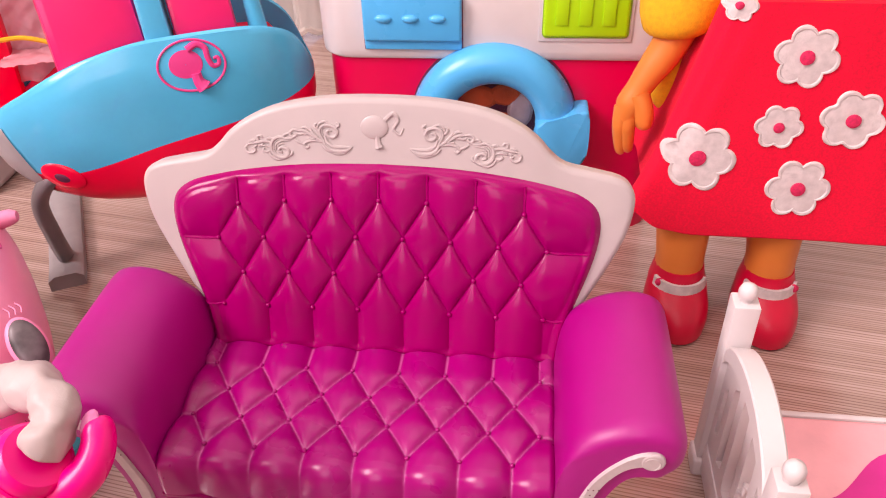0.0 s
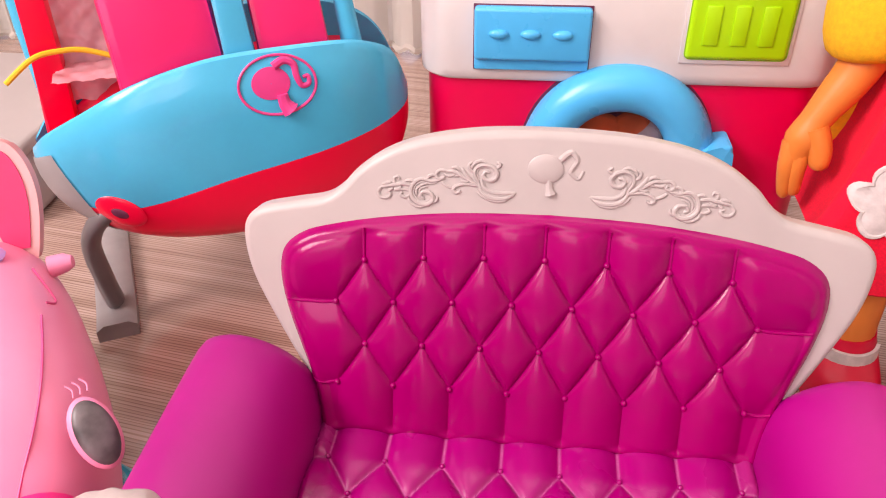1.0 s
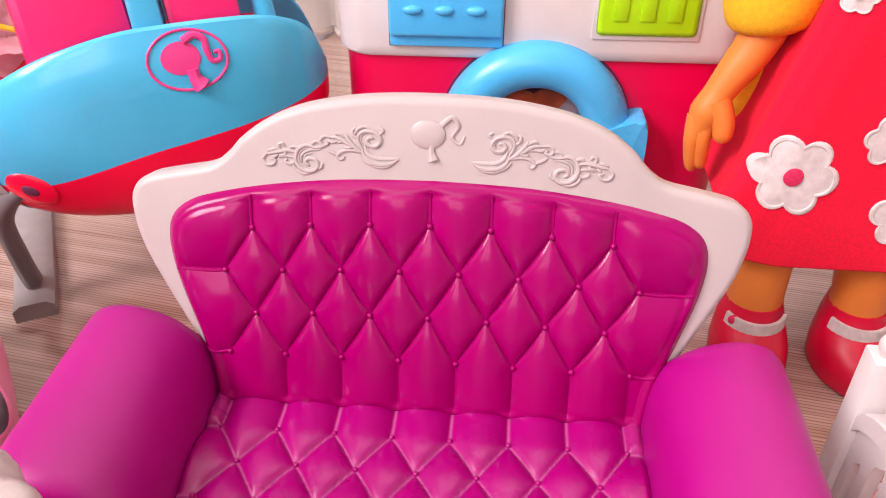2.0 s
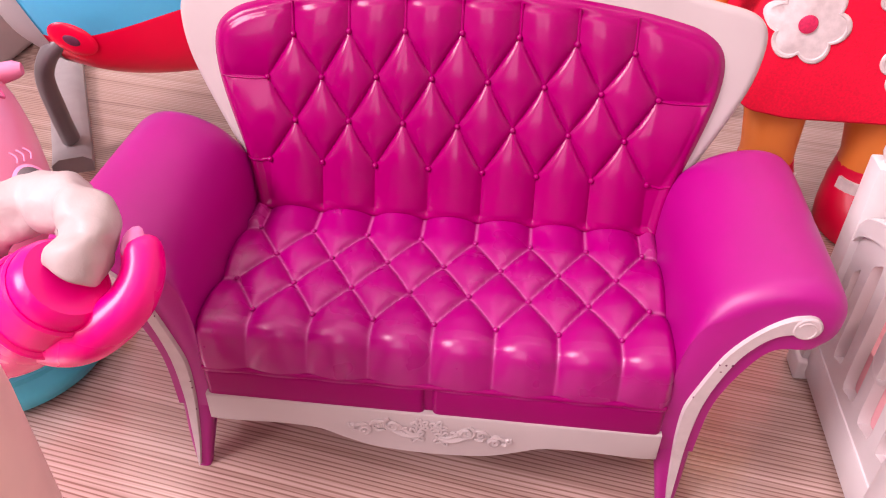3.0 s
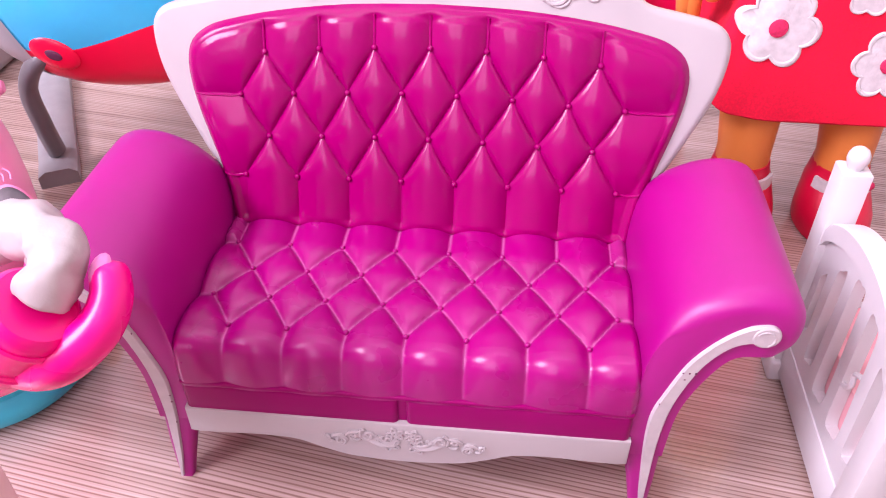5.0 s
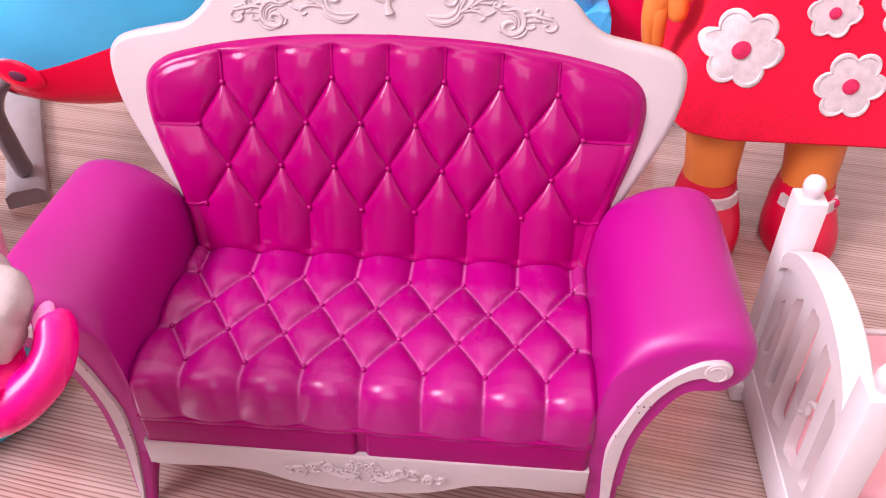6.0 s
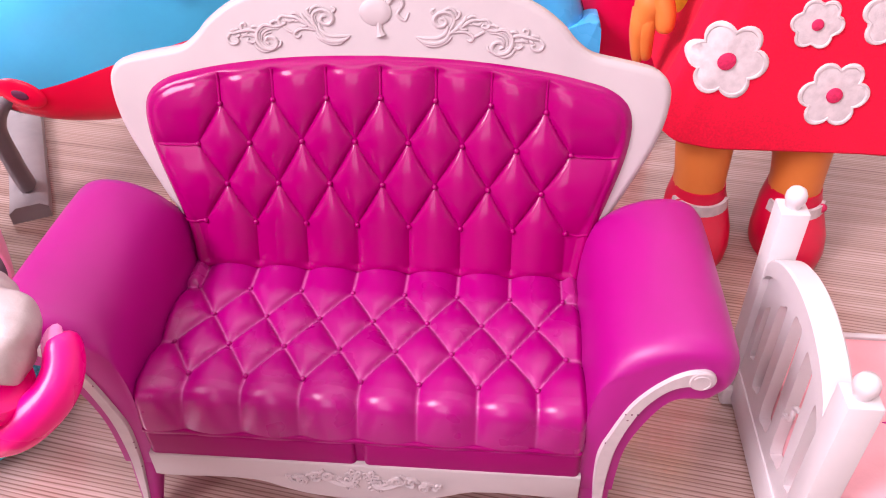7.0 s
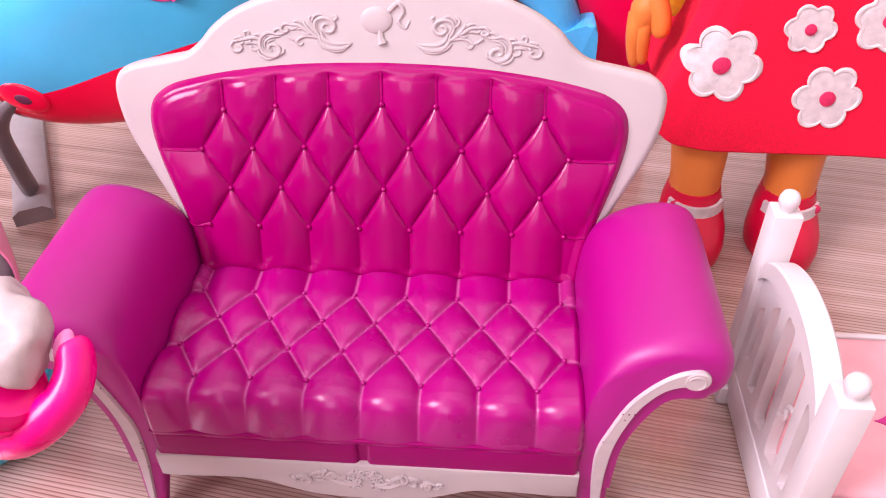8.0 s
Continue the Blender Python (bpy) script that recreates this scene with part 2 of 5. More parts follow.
def smooth_line(pts, steps=8, closed=False):
    """A Catmull-Rom line through the points."""
    pts = [Vector(p) for p in pts]
    k = len(pts)
    out = []
    for i in range(k if closed else k - 1):
        if closed:
            p0, p1, p2, p3 = (pts[(i + j) % k] for j in (-1, 0, 1, 2))
        else:
            p0, p1, p2, p3 = pts[max(i - 1, 0)], pts[i], pts[i + 1], pts[min(i + 2, k - 1)]
        for s in range(steps):
            t = s / steps
            out.append(0.5 * (2 * p1 + (p2 - p0) * t + (2 * p0 - 5 * p1 + 4 * p2 - p3) * t * t + (3 * p1 - p0 - 3 * p2 + p3) * t ** 3))
    if not closed:
        out.append(pts[-1])
    return out


def tube(bm, pts, radii, seg=10, flat=1.0, cap=True):
    """A round bar along 3D points; radii one number or one a point."""
    pts = [Vector(p) for p in pts]
    k = len(pts)
    if isinstance(radii, (int, float)):
        radii = [radii] * k
    rings, up = [], None
    for i, p in enumerate(pts):
        d = (pts[min(i + 1, k - 1)] - pts[max(i - 1, 0)]).normalized()
        if up is None:
            up = Vector((0, 0, 1)) if abs(d.z) < 0.9 else Vector((0, 1, 0))
        side = d.cross(up).normalized()
        up = side.cross(d).normalized()
        rings.append([bm.verts.new(p + radii[i] * (math.cos(a) * side + math.sin(a) * flat * up)) for a in (2 * math.pi * j / seg for j in range(seg))])
    for a, b in zip(rings, rings[1:]):
        for j in range(seg):
            bm.faces.new((a[j], a[(j + 1) % seg], b[(j + 1) % seg], b[j]))
    if cap:
        bm.faces.new(rings[0][::-1])
        bm.faces.new(rings[-1])
    return bm


def loft(bm, rings, cap=True, closed=True):
    vs = [[bm.verts.new(p) for p in r] for r in rings]
    k = len(vs[0])
    for a, b in zip(vs, vs[1:]):
        for j in range(k if closed else k - 1):
            bm.faces.new((a[j], a[(j + 1) % k], b[(j + 1) % k], b[j]))
    if cap:
        bm.faces.new(vs[0][::-1])
        bm.faces.new(vs[-1])
    return bm


def lathe(bm, profile, c=(0, 0, 0), seg=32, axis="z"):
    rings = []
    for r, h in profile:
        ring = []
        for j in range(seg):
            a = 2 * math.pi * j / seg
            x, y = max(r, 1e-5) * math.cos(a), max(r, 1e-5) * math.sin(a)
            ring.append(Vector(c) + (Vector((x, y, h)) if axis == "z" else Vector((x, h, y))))
        rings.append(ring)
    return loft(bm, rings)


def smoothstep(a, b, x):
    t = min(1.0, max(0.0, (x - a) / (b - a)))
    return t * t * (3 - 2 * t)


# ---- room ----
def room():
    x0, x1, y0, y1, top, th = -1.3, 1.5, -1.4, 0.95, 2.5, 0.12
    bm = bmesh.new()
    box(bm, (x0 - th, y0 - th, -0.1), (x1 + th, y1 + th, 0))
    tagged(part("floor", bm, FLOOR, smooth=False), "beige laminate floor with long fine grey-brown grain", "floor", kind="structure")
    bm = bmesh.new()
    box(bm, (x0 - th, y0 - th, top), (x1 + th, y1 + th, top + 0.1))
    tagged(part("ceiling", bm, CEILM, smooth=False), "plain painted ceiling", "ceiling", kind="structure")

    def wall(name, pieces):
        bm = bmesh.new()
        for lo, hi in pieces:
            box(bm, lo, hi)
        tagged(part(name, bm, WALLM, smooth=False), "plain light painted wall", "wall", kind="structure")
    wall("wall_west", [((x0 - th, y0, 0), (x0, y1, 0.98)), ((x0 - th, y0, 2.24), (x0, y1, top)), ((x0 - th, y0, 0.98), (x0, -1.34, 2.24)), ((x0 - th, -0.20, 0.98), (x0, y1, 2.24))])
    wall("wall_north", [((x0 - th, y1, 2.2), (x1 + th, y1 + th, top)), ((x0 - th, y1, 0), (-0.9, y1 + th, 2.2)), ((1.1, y1, 0), (x1 + th, y1 + th, 2.2)), ((-0.9, y1, 0), (1.1, y1 + th, 0.06))])
    wall("wall_east", [((x1, y0, 0), (x1 + th, y1, top))])
    wall("wall_south", [((x0 - th, y0 - th, 0), (x1 + th, y0, 0.44)), ((x0 - th, y0 - th, 1.80), (x1 + th, y0, top)), ((x0 - th, y0 - th, 0.44), (-0.80, y0, 1.80)), ((0.10, y0 - th, 0.44), (x1 + th, y0, 1.80))])
    w = thing("window_1", "white framed window with two tall panes", "window", kind="structure")
    for lo, hi in (((-0.80, y0 - 0.05, 0.44), (0.10, y0 - 0.005, 0.50)), ((-0.80, y0 - 0.05, 1.74), (0.10, y0 - 0.005, 1.80)), ((-0.80, y0 - 0.05, 0.50), (-0.74, y0 - 0.005, 1.74)), ((0.04, y0 - 0.05, 0.50), (0.10, y0 - 0.005, 1.74)), ((-0.39, y0 - 0.05, 0.50), (-0.31, y0 - 0.005, 1.74))):
        bm = bmesh.new()
        box(bm, lo, hi, 0.004)
        part("window_frame", bm, WHITE, w)


def curtain():
    """Sheer pleated curtain with a scalloped, rolled hem just over the floor."""
    t = thing("curtain", "sheer white pleated curtain with a scalloped hem near the floor", "curtain")
    bm = bmesh.new()
    rows = []
    xs = [-0.85 + 0.0035 * i for i in range(544)]
    for z in (0.0, 0.006, 0.014, 0.03, 0.07, 0.15, 0.5, 1.2, 2.2):
        row = []
        for x in xs:
            a = x * 150 + 1.4 * math.sin(x * 11)
            hang = (0.010 * (1 - abs(math.sin(a / 2 + 0.8)) ** 0.6) + 0.004) * max(0, 1 - z / 0.06)
            row.append(Vector((x, 0.585 + (0.013 * math.sin(a) + 0.004 * math.sin(x * 330)) * (1 - 0.25 * z), z + hang)))
        rows.append(row)
    loft(bm, rows, cap=False, closed=False)
    bmesh.ops.solidify(bm, geom=bm.faces[:], thickness=0.0012)
    part("cloth", bm, CLOTH, t)
    bm = bmesh.new()
    tube(bm, rows[0], 0.0035, 6)
    part("hem", bm, CLOTH, t)


room()
curtain()

# ---- toy sofa ----
SLOPE = radians(17.0)
BACK0 = Vector((0.0012, 0.0577, 0.0692))
BACK_UP = Vector((0, math.sin(SLOPE), math.cos(SLOPE)))
BACK_OUT = Vector((0, -math.cos(SLOPE), math.sin(SLOPE)))


def on_back(u, v, w=0.0):
    """A point on the sofa's leaning back; w behind its front face."""
    return BACK0 + Vector((u, 0, 0)) + v * BACK_UP - w * BACK_OUT


def tuft(a, b):
    """Height of diamond tufting, 0 in the seams and 1 on the pillows; seams cross at the buttons."""
    p, q = a + b, a - b
    m = (1 - (1 - 2 * abs(p - round(p))) ** 2) * (1 - (1 - 2 * abs(q - round(q))) ** 2)
    return m ** 0.44


def seam(a, b, wide):
    """1 on the piping between the pillows, falling off to 0 beside it."""
    d = min(abs(a + b - round(a + b)), abs(a - b - round(a - b))) / wide
    return math.exp(-d * d)


def edge_distance(u, v, line):
    best = 9.0
    k = len(line)
    inside = False
    for i in range(k):
        (x0, y0), (x1, y1) = line[i], line[(i + 1) % k]
        dx, dy = x1 - x0, y1 - y0
        t = max(0.0, min(1.0, ((u - x0) * dx + (v - y0) * dy) / (dx * dx + dy * dy + 1e-12)))
        best = min(best, math.hypot(u - x0 - t * dx, v - y0 - t * dy))
        if (y0 > v) != (y1 > v) and u < x0 + (v - y0) * dx / dy:
            inside = not inside
    return best if inside else -best


def arch_of(u, v):
    """How far the rows of tufting rise towards the middle of the back."""
    return 0.0038 * min(1.0, max(0.0, (v - 0.012) / 0.048)) * max(0.0, 1 - (u / 0.062) ** 2)


def mirrored(half):
    """A closed outline from its right half, listed from the bottom up to the middle of the top."""
    return half + [(-x, y) for x, y in reversed(half) if x > 1e-6]


def buttons(bm, places, out, r=0.0011):
    for p in places:
        ball(bm, Vector(p) + out * 0.0002, r, 10, 6)


def sofa():
    s = thing("toy_sofa", "magenta tufted plastic toy sofa with white carved frame on the floor", "toy sofa")
    # frame of the back
    half = [(0.0735, -0.006), (0.0755, 0.008), (0.0846, 0.0225), (0.0948, 0.0417), (0.1005, 0.0545), (0.1030, 0.0660), (0.1022, 0.0735), (0.0972, 0.0783), (0.0860, 0.0810), (0.0748, 0.0834), (0.0685, 0.0878), (0.0635, 0.0932), (0.0545, 0.0995), (0.0425, 0.1042), (0.0265, 0.1072), (0.012, 0.1083), (0.0, 0.1085)]
    line = [(p.x, p.y) for p in smooth_line([(x, y, 0) for x, y in half], 4)]
    bm = bmesh.new()
    round_slab(bm, mirrored(line), on_back, 0.009, 0.0030, 7)
    part("back_frame", bm, WHITE, s, "white plastic frame with an arched top")
    # cushion of the back
    half = [(0.0760, -0.004), (0.0768, 0.0035), (0.0788, 0.015), (0.0828, 0.0272), (0.0872, 0.041), (0.0896, 0.052), (0.0898, 0.0605), (0.0876, 0.0665), (0.0820, 0.0710), (0.0740, 0.0738), (0.0560, 0.0775), (0.0300, 0.0805), (0.0, 0.0815)]
    line = mirrored([(p.x, p.y) for p in smooth_line([(x, y, 0) for x, y in half], 3)])
    bm = bmesh.new()
    step = 0.00046
    grid = {}
    for i in range(-202, 203):
        for j in range(-9, 182):
            u, v = i * step, j * step
            d = edge_distance(u, v, line)
            if d < -0.0022:
                continue
            e = min(1.0, max(0.0, d) / 0.0062)
            rim = 0.0046 * (1 - (1 - e) ** 2) if d > 0 else d * 1.02
            flat_v = v - arch_of(u, v)
            b = (min(max(flat_v, 0.017), 0.063) - 0.0323) / 0.0306
            a = min(max((u + 0.0008) / 0.0199, -3.5), 3.5)
            deep = smoothstep(0.0012, 0.0055, d)
            h = tuft(a, b)
            if v > 0.012:
                h *= 0.62 + 0.38 * (1 - (1 - min(1.0, max(0.0, d - 0.0042) / 0.0075)) ** 2) ** 0.6
            w = rim - 0.0032 * (1 - h) * deep
            grid[i, j] = bm.verts.new(on_back(u, v, -w))
    for (i, j), q in grid.items():
        k = [(i, j), (i + 1, j), (i + 1, j + 1), (i, j + 1)]
        if all(p in grid for p in k):
            bm.faces.new([grid[p] for p in k])
    grid = {key: q.co.copy() for key, q in grid.items()}
    back = part("back_cushion", bm, CUSHION, s, "magenta diamond-tufted back cushion")
    bm = bmesh.new()
    spots = []
    for r in range(4):
        v = 0.017 + 0.0153 * r
        k = [-3.5 + c for c in range(8)] if r % 2 == 0 else [-3.0 + c for c in range(7)]
        spots += [on_back(0.0199 * a - 0.0008, v + arch_of(0.0199 * a, v), -0.0020) for a in k]
    buttons(bm, spots, BACK_OUT, 0.0011)
    part("tufting_buttons", bm, CUSHION, back)
    # raised seams from the outer buttons to the edge
    ends = []
    for a in range(-3, 4):
        u = 0.0199 * a - 0.0008
        v = 0.0629 + arch_of(u, 0.063)
        ends.append([(u, v + q) for q in (0.0, 0.003, 0.006, 0.009, 0.0115)])
    for side in (-1, 1):
        for v, reach in ((0.017, 0.0085), (0.0476, 0.017)):
            u = side * 0.0199 * 3.5 - 0.0008
            ends.append([(u + side * reach * q, v - 0.0008 * math.sin(q * math.pi)) for q in (0.0, 0.25, 0.5, 0.75, 1.0)])
    for points in ends:
        run = []
        for u, v in points:
            near = grid.get((round(u / step), round(v / step)))
            if near:
                run.append(near + BACK_OUT * 0.0001)
        if len(run) > 2:
            bm = bmesh.new()
            tube(bm, smooth_line(run, 4), 0.00055, 8)
            part("seam", bm, CUSHION, back)
    # seat cushion
    bm = bmesh.new()
    rows, paleness = [], []
    # crest of the front pillows, from the top over a soft edge down to the rail
    crest = smooth_line([(0, -0.006, 0.0703), (0, -0.0092, 0.0697), (0, -0.0117, 0.0680), (0, -0.0134, 0.0652), (0, -0.0143, 0.0605), (0, -0.0147, 0.0550), (0, -0.0146, 0.0500)], 16)
    for j in range(0, 250):
        t = j / 249
        # the section runs from the back over the top, round the front edge and down
        if t < 0.60:
            y, z, nx = 0.066 - (0.066 + 0.006) * t / 0.60, 0.0680, Vector((0, 0, 1))
        else:
            k = min(int((t - 0.60) / 0.40 * (len(crest) - 1)), len(crest) - 2)
            part_way = (t - 0.60) / 0.40 * (len(crest) - 1) - k
            q = crest[k].lerp(crest[k + 1], part_way)
            d = crest[min(k + 3, len(crest) - 1)] - crest[max(k - 2, 0)]
            nx = Vector((0, d.z, -d.y)).normalized()
            y, z = q.y - nx.y * 0.0023, q.z - nx.z * 0.0023
        row = []
        for i in range(-195, 196):
            x = i * 0.000392
            b = (min(max(y, -0.0012), 0.0429) + 0.0012) / 0.0294
            a = min(max(x / 0.02, -3.5), 3.5)
            h = tuft(a, b)
            dx, dy = abs(x) - 0.07, y - 0.0429
            corner = dx > 0 and dy > 0
            if corner:
                h = 0.55 - 0.55 * (1 - min(1.0, min(dx, dy) / 0.003)) ** 2
            fade = smoothstep(0.066, 0.060, y) if y > 0 else 1.0
            front = max(0.0, (t - 0.60) / 0.40)
            if y < 0:
                h += (h ** 0.9 - h) * smoothstep(0.0, -0.006, y)
            low = 1 - 0.75 * smoothstep(0.35, 1.0, front)
            w = 0.0042 - (0.0042 * (1 - h) - 0.0005 * seam(a, b, 0.020)) * low if front > 0 else (0.0042 * h + 0.0005 * seam(a, b, 0.020)) * (0.3 + 0.7 * fade)
            # tint is strongest on the seams and weaker low on the front
            paleness.append(0.12 if corner else seam(a, b, 0.021) * (0.85 - 0.6 * smoothstep(0.45, 0.6, front)))
            e = max(0.0, (abs(x) - 0.0735) / 0.003)
            row.append(Vector((x, y, z)) + nx * (w - 0.0019 - 0.0025 * e * e))
        rows.append(row)
    loft(bm, rows, cap=False, closed=False)
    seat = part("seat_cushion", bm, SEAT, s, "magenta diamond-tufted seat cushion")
    seat.data.attributes.new("paleness", "FLOAT", "POINT").data.foreach_set("value", paleness)
    bm = bmesh.new()
    spots = []
    for r in range(4):
        k = [-3.0 + c for c in range(7)] if r % 2 == 0 else [-3.5 + c for c in range(8)]
        spots += [(0.02 * a, -0.0012 + 0.0147 * r, 0.0669) for a in k]
    buttons(bm, spots, Vector((0, 0, 1)), 0.0010)
    part("tufting_buttons", bm, SEAT, seat)
    # box below the seat with two panels
    bm = bmesh.new()
    box(bm, (-0.0755, -0.0128, 0.025), (0.0755, 0.068, 0.0506))
    part("seat_base", bm, PANELM, s)
    bm = bmesh.new()
    box(bm, (-0.0757, -0.0147, 0.0503), (0.0757, -0.010, 0.0523), 0.0007, 3)
    part("seat_rail", bm, PANELM, s)
    for x0, x1 in ((-0.0758, -0.0016), (0.0010, 0.0758)):
        bm = bmesh.new()
        box(bm, (x0, -0.0143, 0.0345), (x1, -0.009, 0.0508), 0.0021, 5)
        part("front_panel", bm, PANELM, s)
    # carved apron
    top = [(-0.0763, 0.0388), (0.0763, 0.0388)]
    low = [(0.0763, 0.0305), (0.064, 0.0307), (0.054, 0.0313), (0.045, 0.0312), (0.037, 0.0303), (0.029, 0.0270), (0.02, 0.0240), (0.010, 0.0228), (0.0, 0.0224)]
    low = [(p.x, p.y) for p in smooth_line([(x, y - 0.0034, 0) for x, y in low], 3)]
    line = top + low + [(-x, y) for x, y in reversed(low) if x > 1e-6]
    bm = bmesh.new()
    slab(bm, line, lambda u, v, w: Vector((u, -0.0152 + w, v)), 0.0055, 0.0006, 2)
    apron = part("apron", bm, WHITE, s, "white apron with a wavy lower edge and carved flowers")
    scrolls(apron, lambda u, v: Vector((u, -0.0153, v + 0.0045)), [(1, 0.0012, 0.0258), (-1, 0.0006, 0.0264)], 0.50, flowers=True)
    carve_top(s)
    for side in (1, -1):
        arm(s, side)
    for side in (1, -1):
        bm = bmesh.new()
        tube(bm, [(side * 0.078, 0.058, 0.032), (side * 0.079, 0.060, 0.015), (side * 0.081, 0.064, 0.0)], [0.006, 0.005, 0.0035], 12)
        part("back_leg", bm, ARM, s)


def spiral(c, r, turns, start, way, grow=0.2, steps=26):
    out = []
    for i in range(steps + 1):
        t = i / steps
        a = start + way * turns * 2 * math.pi * t
        k = r * (grow + (1 - grow) * t)
        out.append((c[0] + k * math.cos(a), c[1] + k * math.sin(a)))
    return out


def scrolls(parent, place, sides, size, flowers=False):
    """Raised leafy scrollwork, mirrored about a middle."""
    for sg, x0, z0 in sides:
        bm = bmesh.new()

        def line(pts, r0, r1):
            pts = [place(sg * (x0 + p[0] * size), z0 + p[1] * size) for p in pts]
            k = len(pts) - 1
            tube(bm, pts, [r0 + (r1 - r0) * abs(2 * i / k - 1) for i in range(k + 1)], 6)
        w = 0.00125 * (0.5 + 0.5 * size)
        line(spiral((0.0235, 0.0035), 0.0062, 1.3, -0.6, 1), w, w * 0.7)
        line(spiral((0.0245, 0.0030), 0.0030, 1.0, 2.4, -1), w, w * 0.7)
        line(smooth_line([(0.0035, -0.0045, 0), (0.010, -0.0058, 0), (0.019, -0.0040, 0), (0.0275, 0.0015, 0)], 5), w * 1.5, w * 0.4)
        line(smooth_line([(0.0045, -0.0030, 0), (0.011, -0.0030, 0), (0.017, 0.0005, 0)], 5), w, w * 0.5)
        line(smooth_line([(0.006, -0.0052, 0), (0.013, -0.0045, 0), (0.020, -0.0015, 0), (0.0255, 0.0045, 0)], 5), w * 0.8, w * 0.4)
        line(smooth_line([(0.0285, -0.0015, 0), (0.0315, -0.0030, 0), (0.0345, -0.0022, 0), (0.0350, 0.0002, 0)], 5), w, w * 0.6)
        line(smooth_line([(0.0395, -0.0065, 0), (0.0430, -0.0010, 0), (0.0465, 0.0022, 0)], 5), w * 0.9, w * 0.4)
        line(spiral((0.0335, 0.0030), 0.0030, 1.2, 1.0, -1), w, w * 0.7)
        line(smooth_line([(0.0275, 0.0060, 0), (0.031, 0.0065, 0), (0.036, 0.0050, 0), (0.039, 0.0010, 0)], 5), w, w * 0.5)
        line(spiral((0.0425, -0.0040), 0.0042, 1.4, 2.2, 1), w, w * 0.7)
        line(smooth_line([(0.038, -0.0030, 0), (0.042, 0.0020, 0), (0.047, 0.0005, 0), (0.051, -0.0025, 0)], 5), w, w * 0.5)
        line(spiral((0.0515, -0.0010), 0.0022, 1.1, 0.3, 1), w, w * 0.7)
        line(smooth_line([(0.047, -0.0055, 0), (0.050, -0.0050, 0), (0.0525, -0.0035, 0)], 4), w, w * 0.4)
        if flowers:
            for cx, cz, r in ((0.0078, -0.0050, 0.0072), (0.0040, 0.0062, 0.0062), (0.0175, -0.0010, 0.0050)):
                line([(cx + r * (0.75 + 0.25 * math.cos(5 * a)) * math.cos(a), cz + r * (0.75 + 0.25 * math.cos(5 * a)) * math.sin(a)) for a in (2 * math.pi * i / 40 for i in range(41))], w * 0.6, w * 0.6)
                line(spiral((cx, cz), r * 0.5, 1.6, cx * 300, 1), w * 0.6, w * 0.6)
        part("carving", bm, WHITE, parent, "raised leafy scrollwork")


